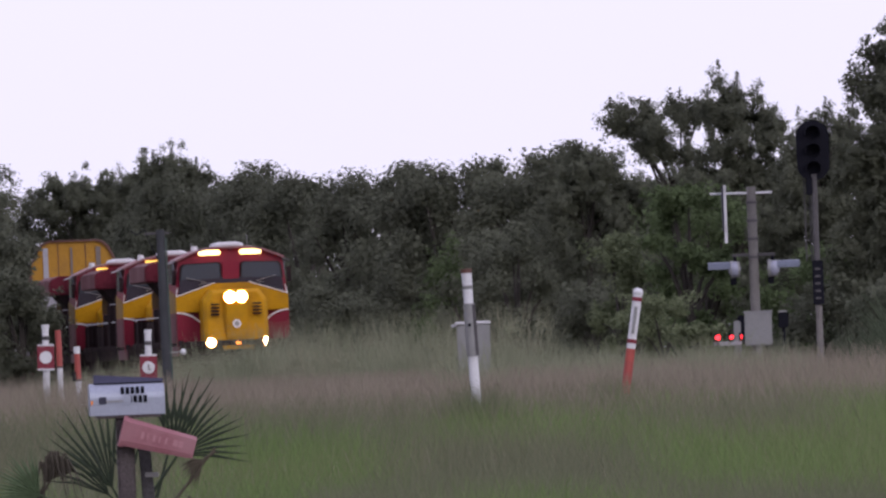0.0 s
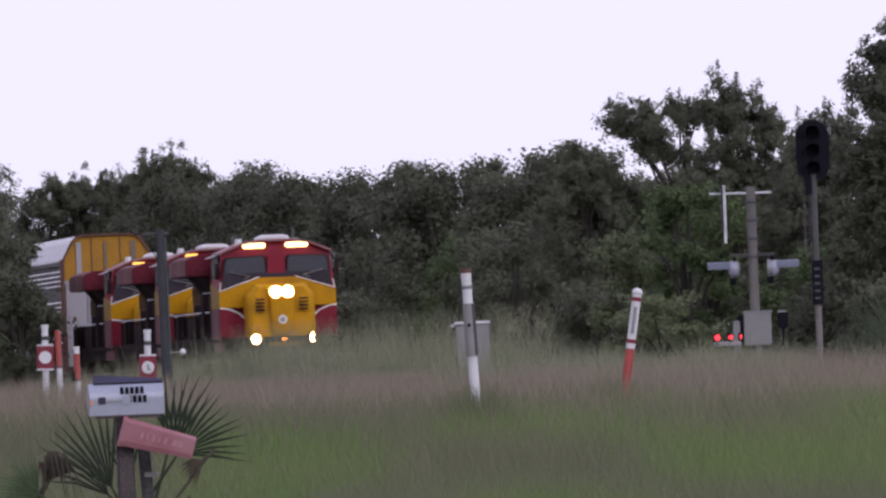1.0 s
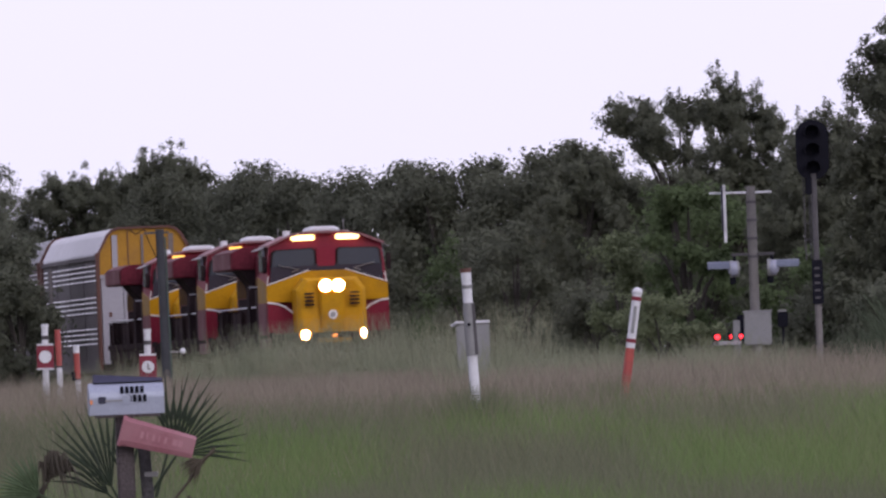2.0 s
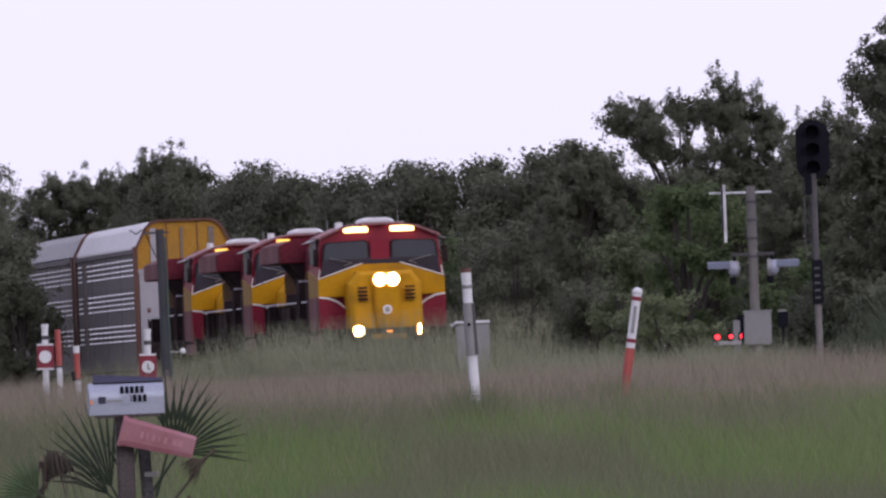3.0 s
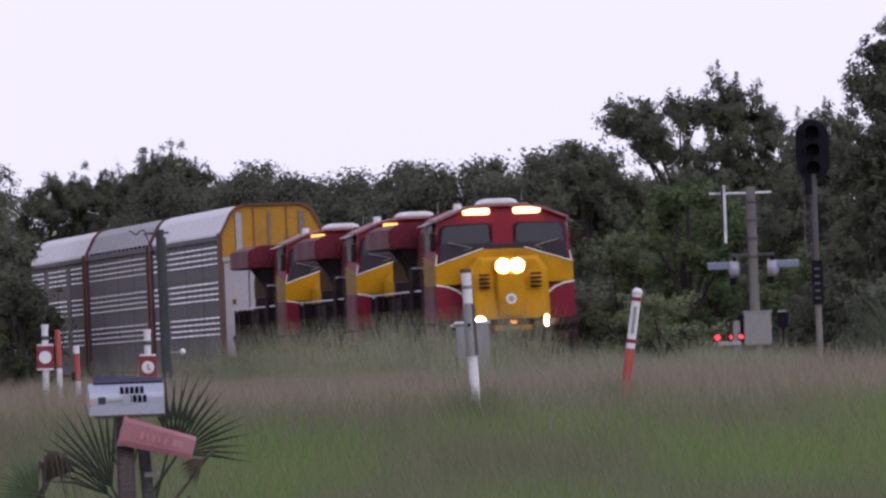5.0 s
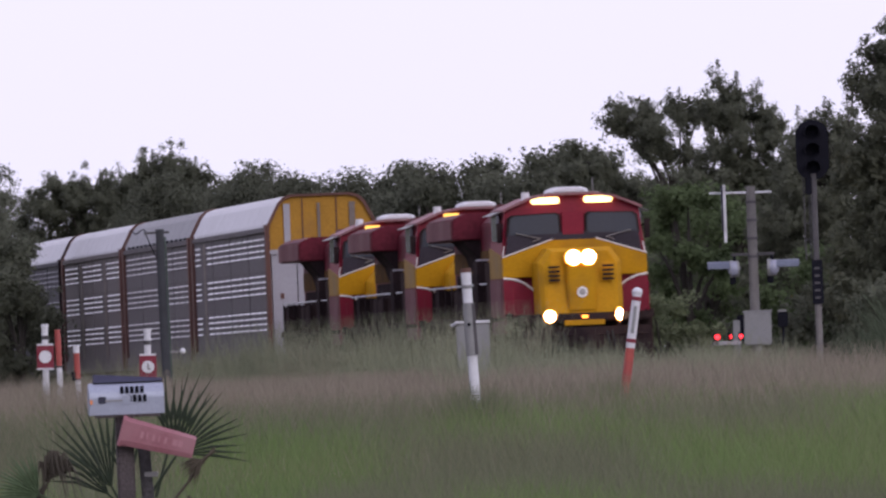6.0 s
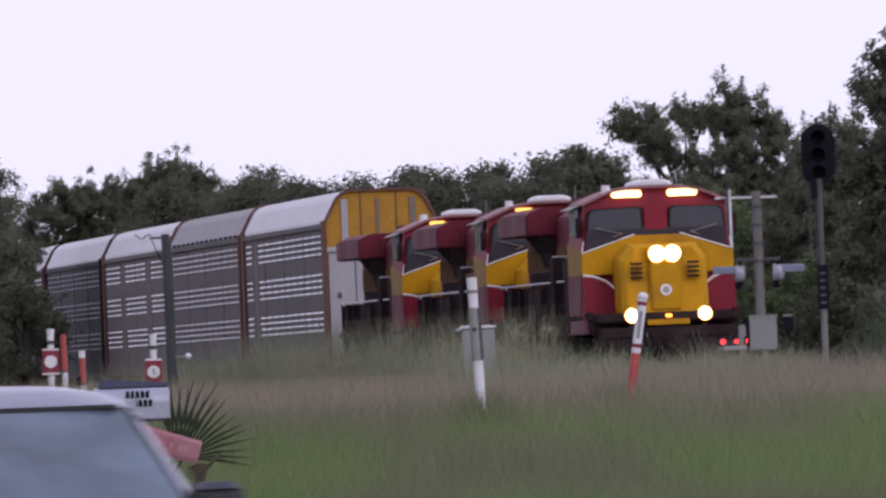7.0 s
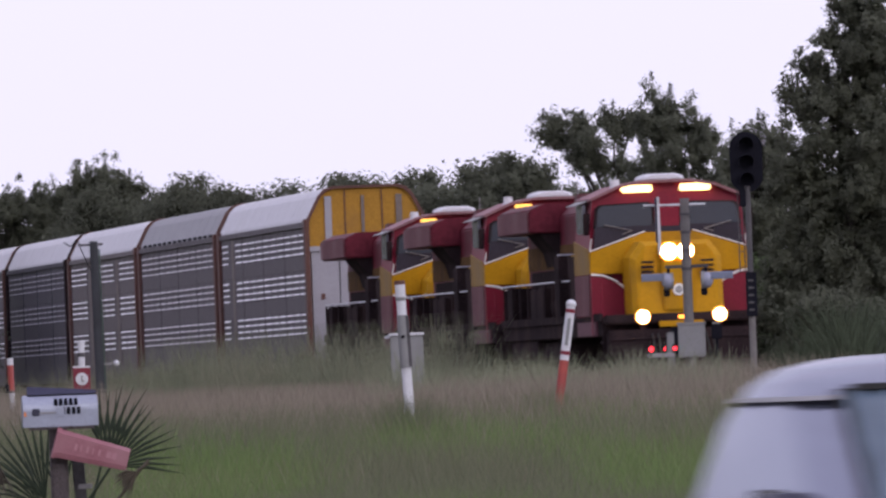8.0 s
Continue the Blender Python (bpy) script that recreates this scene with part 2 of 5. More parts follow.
# ---- ground and track ----
def build_ground():
    xs = np.concatenate([np.linspace(-1500, -45, 8), np.arange(-40, 41, 2.0), np.linspace(45, 1500, 8)])
    ys = np.concatenate([np.linspace(-600, 40, 10), np.arange(44, 740, 4.0), np.linspace(760, 4000, 10)])
    gx, gy = np.meshgrid(xs, ys)
    gz = land(gx, gy) + 0.03 * np.sin(gx * 1.3 + gy * 0.21) * np.sin(gy * 0.37)
    nx = len(xs)
    verts = list(zip(gx.ravel(), gy.ravel(), gz.ravel()))
    faces = [(j * nx + i, j * nx + i + 1, (j + 1) * nx + i + 1, (j + 1) * nx + i) for j in range(len(ys) - 1) for i in range(nx - 1)]
    me = bpy.data.meshes.new("ground")
    me.from_pydata(verts, [], faces)
    me.materials.append(GROUND)
    tagged(new("ground", me), "rough grassy field of brown and green soil", "ground", kind="structure")


def along(y, off=0.0, z=0.0):
    """A place beside the track, off metres to the side, at depth y."""
    c, s = math.cos(radians(LEAN)), math.sin(radians(LEAN))
    return Vector((track_x(y) + off * c, y + off * s, z))


def build_track():
    bm = bmesh.new()
    a, b = 230.0, 800.0
    prof = [(-2.4, -0.42), (-1.5, -0.2), (1.5, -0.2), (2.4, -0.42)]
    loft(bm, [[along(y, o, RAIL_Z + z) for o, z in prof] for y in (a, b)])
    tagged(part("ballast_bed", bm, BALLAST), "grey crushed stone ballast bed under the track", "ballast", kind="structure")
    for side in (-0.7525, 0.7525):
        bm = bmesh.new()
        prof = [(-0.07, -0.17), (-0.012, -0.15), (-0.012, -0.04), (-0.036, 0), (0.036, 0), (0.012, -0.04), (0.012, -0.15), (0.07, -0.17)]
        loft(bm, [[along(y, side + o, RAIL_Z + z) for o, z in prof] for y in (a, b)])
        tagged(part("rail", bm, RAIL), "rusty steel rail with a worn top", "rail", "rails of the track", "structure")
    corners = []
    for k in range(900):
        y = 232 + k * 0.55
        c = [along(y + sy, o, RAIL_Z + z) for z in (-0.3, -0.171) for sy in (-0.11, 0.11) for o in (-1.3, 1.3)]
        for f in ((4, 5, 7, 6), (0, 1, 5, 4), (2, 6, 7, 3), (0, 4, 6, 2), (1, 3, 7, 5)):
            corners += [c[i] for i in f]
    tagged(new("railway_ties", raw_mesh("railway_ties", [tuple(c) for c in corners], 4, TIE)), "dark timber ties under the rails", "railway ties", kind="stuff")


build_ground()
build_track()


# ---- the train ----
def bogie(name, parent, y, axles, wheel_r, half):
    """Truck frame with its wheelsets."""
    bm = bmesh.new()
    for s in (-1, 1):
        box(bm, s * 1.05 - 0.09, s * 1.05 + 0.09, y - half, y + half, 0.45, 0.8, 0.03)
        for k in range(axles):
            yy = y + (k - (axles - 1) / 2) * (2 * half - 1.0) / max(1, axles - 1)
            box(bm, s * 1.12 - 0.12, s * 1.12 + 0.12, yy - 0.2, yy + 0.2, 0.3, 0.72, 0.03)
    box(bm, -1.0, 1.0, y - 0.3, y + 0.3, 0.5, 0.95, 0.04)
    truck = part(name, bm, BLACK, parent)
    for k in range(axles):
        yy = y + (k - (axles - 1) / 2) * (2 * half - 1.0) / max(1, axles - 1)
        for s in (-1, 1):
            bm = bmesh.new()
            rod(bm, (s * 0.68, yy, wheel_r), (s * 0.82, yy, wheel_r), wheel_r, n=20)
            rod(bm, (0, yy, wheel_r), (s * 0.9, yy, wheel_r), 0.09, n=8)
            part("wheel", bm, STEEL, truck)


LIFT = 0.11


def locomotive(label, lead):
    """A six-axle diesel; front towards -y, z from the rail top, cab front near y = -9."""
    ob = thing("locomotive", label, "locomotive", Matrix(), "locomotives of the train")
    # underframe, tank, pilot
    bm = boxed(-1.52, 1.52, -10.5, 10.6, 1.18, 1.6, 0.03)
    part("underframe", bm, BLACK, ob)
    bm = prism(bmesh.new(), [(-1.35, 1.18), (-1.45, 0.75), (-1.1, 0.32), (1.1, 0.32), (1.45, 0.75), (1.35, 1.18)], -2.6, 3.2, bevel=0.04)
    part("fuel_tank", bm, BLACK, ob)
    bogie("truck", ob, -6.6, 3, 0.53, 2.5)
    bogie("truck", ob, 6.7, 3, 0.53, 2.5)
    bm = prism(bmesh.new(), [(-1.45, 1.3), (-1.45, 0.75), (-0.5, 0.5), (0.5, 0.5), (1.45, 0.75), (1.45, 1.3)], -10.95, -10.5, bevel=0.03)
    part("pilot", bm, BLACK, ob, "grimy black pilot plate")
    bm = prism(bmesh.new(), [(-1.4, 0.74), (-1.3, 0.12), (1.3, 0.12), (1.4, 0.74), (0.5, 0.52), (-0.5, 0.52)], -11.1, -10.85, bevel=0.02)
    part("snowplow", bm, BLACK, ob)
    bm = boxed(-0.2, 0.2, -11.35, -10.8, 0.7, 1.05, 0.05)
    rod(bm, (0.0, -11.4, 0.7), (0.0, -11.4, 1.05), 0.12)
    part("coupler", bm, BLACK, ob)
    for x in (-0.62, -0.5, 0.5, 0.62):
        hose = bmesh.new()
        last = Vector((x, -10.96, 1.2))
        for k in range(1, 6):
            p = Vector((x + 0.02 * k, -10.98 - 0.12 * math.sin(k * 0.6), 1.2 - 0.13 * k))
            rod(hose, last, p, 0.022, n=6)
            last = p
        part("air_hose", hose, RUBBER, ob)
    for x in (-0.95, 0.95):
        part("cut_lever", rod(bmesh.new(), (x * 0.3, -11.0, 1.12), (x * 1.45, -11.0, 1.1), 0.018, n=6), BLACK, ob)
    # the low nose, with a sloped face and cut corners
    nose = [(-0.98, 1.6), (-0.98, 2.8), (-0.74, 3.12), (0.74, 3.12), (0.98, 2.8), (0.98, 1.6)]
    rings = []
    for y, k, top in ((-10.62, 0.86, 0.94), (-10.45, 0.97, 1.0), (-9.05, 1.0, 1.0)):
        rings.append([Vector((x * k, y + (0.28 if z > 2.75 and k < 0.99 else 0), 1.6 + (z - 1.6) * top)) for x, z in nose])
    part("nose", loft(bmesh.new(), rings), YELLOW, ob)
    # flanks beside the nose: yellow shield above, red fans below
    shield = [(-1.58, 2.48), (-1.58, 2.94), (-0.55, 3.32), (0.55, 3.32), (1.58, 2.94), (1.58, 2.48)]
    part("nose_shield", prism(bmesh.new(), shield, -9.16, -8.95, bevel=0.015), YELLOW, ob)
    for s in (-1, 1):
        arc = [(s * 1.58, 1.2)] + [(s * (1.58 - 0.88 * math.sin(radians(a))), 1.2 + 1.28 * math.cos(radians(a)) ** 0.8) for a in range(0, 91, 15)]
        fan = part("red_fan", prism(bmesh.new(), arc, -9.22, -8.96), RED, ob)
        bm = bmesh.new()
        for p, q in zip(arc[1:], arc[2:]):
            rod(bm, (p[0], -9.225, p[1]), (q[0], -9.225, q[1]), 0.026, n=6)
        part("fan_stripe", bm, LINE, ob)
        bm = bmesh.new()
        rod(bm, (s * 1.58, -9.17, 2.96), (s * 0.5, -9.17, 3.34), 0.015, n=6)
        part("shield_stripe", bm, LINE, ob)
        # louvres beside the door
        bm = bmesh.new()
        for k in range(4):
            box(bm, s * 0.62 - 0.13, s * 0.62 + 0.13, -10.60, -10.52, 2.36 + k * 0.1, 2.41 + k * 0.1)
        part("nose_louvre", bm, BLACK, ob)
    part("nose_door", boxed(-0.33, 0.33, -10.66, -10.5, 1.65, 2.72, 0.04), YELLOW, ob, "yellow nose door")
    bm = bmesh.new()
    rod(bm, (0, -10.67, 2.1), (0, -10.69, 2.1), 0.125, n=24)
    emblem = part("round_emblem", bm, LINE, ob, "plain white disc emblem")
    part("emblem_centre", rod(bmesh.new(), (0, -10.688, 2.1), (0, -10.695, 2.1), 0.075, n=20), STEEL, emblem)
    # cab
    cab = [(-1.56, 1.6), (-1.57, 3.0), (-1.47, 4.02), (-1.0, 4.27), (-0.5, 4.36), (0.5, 4.36), (1.0, 4.27), (1.47, 4.02), (1.57, 3.0), (1.56, 1.6)]
    front = [Vector((x, -9.0 + 0.16 * max(0, z - 3.0), z)) for x, z in cab]
    back = [Vector((x, -5.95, z)) for x, z in cab]
    part("cab", loft(bmesh.new(), [front, back]), RED, ob)
    band = prism(bmesh.new(), [(-8.9, 2.48), (-8.9, 3.0), (-5.95, 3.2), (-5.95, 2.48)], -1.585, 1.585, "x")
    part("cab_side_band", band, DUSTYEL, ob, "dusty yellow side band")
    brow = [(-1.52, 4.0), (-1.0, 4.25), (-0.5, 4.345), (0.5, 4.345), (1.0, 4.25), (1.52, 4.0), (1.52, 4.06), (1.0, 4.31), (0.5, 4.40), (-0.5, 4.40), (-1.0, 4.31), (-1.52, 4.06)]
    part("cab_roof", prism(bmesh.new(), brow, -9.02, -5.88), SKYROOF, ob, "red cab roof paled with painted sky reflection")
    for s in (-1, 1):
        pane = [(s * 1.42, 3.46), (s * 1.38, 3.82), (s * 1.3, 3.89), (s * 0.42, 3.92), (s * 0.34, 3.86), (s * 0.32, 3.53), (s * 0.38, 3.46)]
        frame_out = [(x + (0.05 if (x - s * 0.87) > 0 else -0.05), z + (0.03 if z > 3.7 else -0.03)) for x, z in pane]
        w = part("windscreen_frame", prism(bmesh.new(), frame_out, -8.985, -8.85), BLACK, ob)
        part("windscreen", prism(bmesh.new(), pane, -9.0, -8.95), GLASS, ob, "dark cab windscreen")
        bm = bmesh.new()
        rod(bm, (s * 0.75, -9.06, 3.36), (s * 1.28, -9.04, 3.5), 0.014, n=5)
        rod(bm, (s * 0.75, -9.06, 3.36), (s * 0.95, -9.02, 3.3), 0.014, n=5)
        part("wiper", bm, STEEL, ob)
        bm = boxed(s * 1.56 - 0.03, s * 1.56 + 0.03, -8.1, -6.7, 3.34, 3.95, 0.02)
        part("side_window", bm, SIDEGLASS, ob, "pale reflecting side window")
        bm = prism(bmesh.new(), [(s * 1.5, 4.0), (s * 1.74, 3.92), (s * 1.74, 3.94), (s * 1.5, 4.03)], -8.3, -6.2)
        part("sunshade", bm, CABINET, ob)
        bm = boxed(s * 1.62 - 0.03, s * 1.62 + 0.1, -8.75, -8.68, 3.3, 3.75, 0.01)
        part("mirror", bm, BLACK, ob)
        # number boards at the brow
        if lead:
            part("number_board", boxed(s * 0.61 - 0.325, s * 0.61 + 0.325, -8.96, -8.75, 4.155, 4.305, 0.03), BOARD, ob, "lit number board")
        else:
            part("number_board", boxed(s * 0.72 - 0.19, s * 0.72 + 0.19, -8.96, -8.75, 4.16, 4.26, 0.02), BOARD_DIM if s < 0 else BLACK, ob, "dimly lit number board" if s < 0 else "unlit number board")
        # ditch lamp housings
        bm = bmesh.new()
        rod(bm, (s * 0.8, -10.84, 1.56), (s * 0.8, -10.7, 1.56), 0.15, 0.12, n=16)
        rod(bm, (s * 0.8, -10.97, 1.56), (s * 0.8, -10.8, 1.56), 0.03, n=8)
        box(bm, s * 0.8 - 0.05, s * 0.8 + 0.05, -10.9, -10.75, 1.28, 1.45)
        part("ditch_lamp_housing", bm, BLACK, ob)
        if lead:
            bm = bmesh.new()
            rod(bm, (0, -0.012, 0), (0, 0.012, 0), 0.125, n=20)
            lamp = part("ditch_lamp", bm, DITCH, ob, "blazing ditch lamp")
            # glowing ring added as the lamp's halo
            part("lamp_reflector", rod(bmesh.new(), (0, -0.006, 0), (0, 0.014, 0), 0.16, n=20), HALO, lamp)
            lamp.matrix_basis = Matrix.Translation((s * 0.8, -10.985, 1.56))
    apron = [(-1.5, 2.95), (-0.5, 3.3), (0.5, 3.3), (1.5, 2.95), (1.44, 3.5), (-1.44, 3.5)]
    part("windscreen_apron", prism(bmesh.new(), apron, -8.993, -8.8), APRON, ob, "dark maroon panel below the windscreens")
    part("centre_post", boxed(-0.255, 0.255, -9.0, -8.9, 3.42, 3.97, 0.02), RED, ob)
    for s in (-1, 1):
        part("cab_edge_stripe", rod(bmesh.new(), (s * 1.56, -9.0, 2.97), (s * 1.52, -8.995, 3.22), 0.013, n=6), LINE, ob)
    # headlight
    bm = boxed(-0.36, 0.36, -10.62, -10.2, 2.72, 3.06, 0.06)
    house = part("headlight_housing", bm, BLACK if not lead else YELLOW, ob)
    for s in (-1, 1):
        bm = bmesh.new()
        rod(bm, (s * 0.17, -10.66, 2.89), (s * 0.17, -10.6, 2.89), 0.155, n=20)
        part("headlamp", bm, HEADLAMP if lead else LENS, house, "blazing headlamp" if lead else "unlit headlamp")
        # on the lead unit the ring glows as a halo round the oversized lamp
        part("lamp_reflector", rod(bmesh.new(), (s * 0.17, -10.645, 2.89), (s * 0.17, -10.6, 2.89), 0.19, n=20), HALO if lead else STEEL, house)
    if lead:
        part("step_lamp", boxed(-0.06, 0.08, -10.99, -10.9, 1.5, 1.57, 0.01), AMBER, ob, "small amber lamp")
    # roof gear
    bm = boxed(-0.47, 0.47, -8.4, -6.9, 4.36, 4.44, 0.03)
    rod(bm, (0, -8.3, 4.32), (0, -7.0, 4.32), 0.2, n=16)
    loft(bm, [[Vector((x * k, y, 4.43 + (z - 4.43) * k)) for x, z in ((-0.46, 4.43), (-0.42, 4.49), (-0.28, 4.535), (0.28, 4.535), (0.42, 4.49), (0.46, 4.43))] for y, k in ((-8.42, 0.8), (-8.3, 1.0), (-7.0, 1.0), (-6.9, 0.8))])
    for k in range(5):
        part("roof_vent", boxed(-0.3, 0.3, -8.0 + k * 0.2, -7.95 + k * 0.2, 4.53, 4.55), CABINET, ob)
    for k, x in enumerate((-0.16, 0.0, 0.16)):
        part("horn", rod(bmesh.new(), (x, -6.6 - 0.1 * k, 4.5), (x, -6.2, 4.5), 0.055, 0.02, n=10), STEEL, ob)
    part("horn_bracket", boxed(-0.2, 0.2, -6.35, -6.25, 4.38, 4.5), STEEL, ob)
    part("air_conditioner", bm, WHITE, ob, "white roof air conditioner")
    bm = bmesh.new()
    rod(bm, (-1.02, -8.6, 4.25), (-1.02, -8.6, 4.44), 0.1, 0.085)
    part("beacon", bm, WHITE, ob)
    bm = boxed(0.5, 0.75, -8.0, -7.8, 4.3, 4.42, 0.02)
    rod(bm, (0.6, -7.9, 4.35), (0.6, -7.9, 4.75), 0.012, n=5)
    part("antenna", bm, STEEL, ob)
    # long hood
    hood = [(-0.98, 1.6), (-0.98, 3.85), (-0.7, 4.12), (0.7, 4.12), (0.98, 3.85), (0.98, 1.6)]
    part("long_hood", prism(bmesh.new(), hood, -5.93, 10.6, bevel=0.03), DARKRED, ob)
    part("hood_band", boxed(-0.995, 0.995, -5.9, 10.55, 2.72, 3.22), SHADEYEL, ob, "yellow band darkened with grime and painted shade")
    for s in (-1, 1):
        door = None
        for k in range(20):
            m = pose(s * 0.995, -5.75 + k * 0.78, 1.65)
            if door is None:
                # doors coloured black, taking in the shade behind the handrail
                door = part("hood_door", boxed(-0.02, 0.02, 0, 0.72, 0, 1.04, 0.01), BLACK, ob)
                door.matrix_basis = m
            else:
                shared("hood_door", door.data, m, ob)
    for k in range(6):
        bm = boxed(-0.75 + 0.03 * (k % 2), 0.75 - 0.03 * (k % 2), -5.0 + k * 1.4, -4.2 + k * 1.4, 4.05, 4.2 + 0.05 * (k % 3), 0.03)
        part("roof_hatch", bm, ROOFGREY, ob)
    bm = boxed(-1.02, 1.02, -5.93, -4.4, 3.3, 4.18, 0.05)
    part("blower_housing", bm, DARKRED, ob)
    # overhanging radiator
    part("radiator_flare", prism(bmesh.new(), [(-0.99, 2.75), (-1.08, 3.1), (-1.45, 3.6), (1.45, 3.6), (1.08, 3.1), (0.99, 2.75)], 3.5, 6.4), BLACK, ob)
    part("radiator", prism(bmesh.new(), [(-1.58, 3.5), (-1.58, 3.99), (-1.3, 4.13), (1.3, 4.13), (1.58, 3.99), (1.58, 3.5)], 3.4, 10.2, bevel=0.03), DARKRED, ob, "dark red radiator wing")
    for s in (-1, 1):
        part("radiator_screen", boxed(s * 1.59 - 0.02, s * 1.59 + 0.02, 3.5, 10.1, 3.53, 3.96), DUSTRED, ob)
    # cabinets on the walkway behind the cab
    for s in (-1, 1):
        chest = part("battery_box", boxed(s * 1.27 - 0.22, s * 1.27 + 0.22, -5.8, -3.6, 1.62, 2.9, 0.02), BLACK, ob, "black cabinet behind the cab")
        part("lid", boxed(s * 1.27 - 0.23, s * 1.27 + 0.23, -5.82, -3.58, 2.905, 2.95, 0.01), DUSTYEL, chest, "dusty pale lid")
        part("air_tank", rod(bmesh.new(), (s * 1.22, -2.4, 1.86), (s * 1.22, 1.4, 1.86), 0.2, n=14), BLACK, ob)
        part("side_panel", boxed(s * 1.588 - 0.004, s * 1.588 + 0.004, -8.85, -5.97, 1.62, 2.46), DUSTRED, ob, "dusty red lower cab side")
    # walkway, steps and handrails
    for s in (-1, 1):
        part("walkway_edge", boxed(s * 1.53 - 0.03, s * 1.53 + 0.03, -10.5, 10.6, 1.5, 1.66), BLACK, ob)
        bm = bmesh.new()
        rod(bm, (s * 1.5, -3.9, 2.4), (s * 1.5, 10.4, 2.4), 0.02, n=6)
        part("handrail", bm, WHITE, ob, "pale worn handrail")
        for k in range(9):
            bm = rod(bmesh.new(), (s * 1.5, -3.8 + k * 1.77, 1.6), (s * 1.5, -3.8 + k * 1.77, 2.4), 0.022, n=6)
            part("handrail_post", bm, BLACK, ob)
        for y in (-10.2, 10.2):
            bm = bmesh.new()
            for k in range(4):
                box(bm, s * 1.3 - 0.22, s * 1.3 + 0.22, y - 0.28, y + 0.28, 0.4 + k * 0.32, 0.44 + k * 0.32)
            box(bm, s * 1.3 - 0.22, s * 1.3 + 0.22, y - 0.32, y - 0.28, 0.4, 1.6)
            part("step", bm, BLACK, ob)
            bm = rod(bmesh.new(), (s * 1.48, y, 1.2), (s * 1.48, y, 2.3), 0.022, n=6)
            part("grab_iron", bm, RED if y < 0 else BLACK, ob)
    part("step_plate", boxed(-0.46, 0.46, -10.98, -10.9, 1.34, 1.46, 0.01), YELLOW, ob, "yellow step plate")
    part("anticlimber", boxed(-1.5, 1.5, -10.95, -10.5, 1.42, 1.62, 0.04), BLACK, ob)
    # dark cabinets and pale louvres behind the cab
    for s in (-1, 1):
        cabinet = part("brake_cabinet", boxed(s * 1.4 - 0.16, s * 1.4 + 0.16, -2.4, -1.4, 1.6, 2.95, 0.02), BLACK, ob, "black equipment cabinet")
        part("cabinet_top", boxed(s * 1.4 - 0.17, s * 1.4 + 0.17, -2.42, -1.38, 2.95, 2.99), PANEL, cabinet)
        slat = None
        for k in range(24):
            m = pose(s * 1.66, -8.4 + 0.78 * (k // 8), 1.75 + 0.075 * (k % 8))
            if slat is None:
                slat = part("side_louvre", boxed(-0.008, 0.008, 0, 0.3, 0, 0.03), PANEL, ob)
                slat.matrix_basis = m
            else:
                shared("side_louvre", slat.data, m, ob)
    # dark equipment along the sill, sand boxes across the rear platform
    part("rear_sand_box", boxed(-1.46, 1.46, 8.9, 10.5, 1.62, 2.36, 0.03), BLACK, ob, "black sand box on the rear platform")
    part("sill_skirt", boxed(-1.565, 1.565, -9.6, -5.9, 1.2, 1.5, 0.01), MAUVE, ob, "dusty maroon skirt below the cab")
    for s in (-1, 1):
        for k in range(7):
            y = -2.3 + k * 1.77
            part("rail_stanchion_plate", boxed(s * 1.515 - 0.012, s * 1.515 + 0.012, y, y + 0.16, 1.62, 2.38), BLACK, ob)
        part("equipment_locker", boxed(s * 1.28 - 0.24, s * 1.28 + 0.24, 1.6, 4.4, 1.62, 2.3, 0.03), BLACK, ob)
        part("air_reservoir", boxed(s * 1.3 - 0.2, s * 1.3 + 0.2, 3.4, 9.0, 0.75, 1.18, 0.03), BLACK, ob)
    # the body rides a little high on its trucks, and is slightly wide at the cab
    for o in ob.children:
        if not o.name.startswith("truck"):
            o.matrix_basis = Matrix.Translation((0, 0, LIFT)) @ o.matrix_basis
            if not o.name.startswith("hood_door"):
                for v in o.data.vertices:
                    if abs(v.co.x) > 0.95:
                        v.co.x += math.copysign(0.085 * min(1, (abs(v.co.x) - 0.95) / 0.6), v.co.x)
    return ob


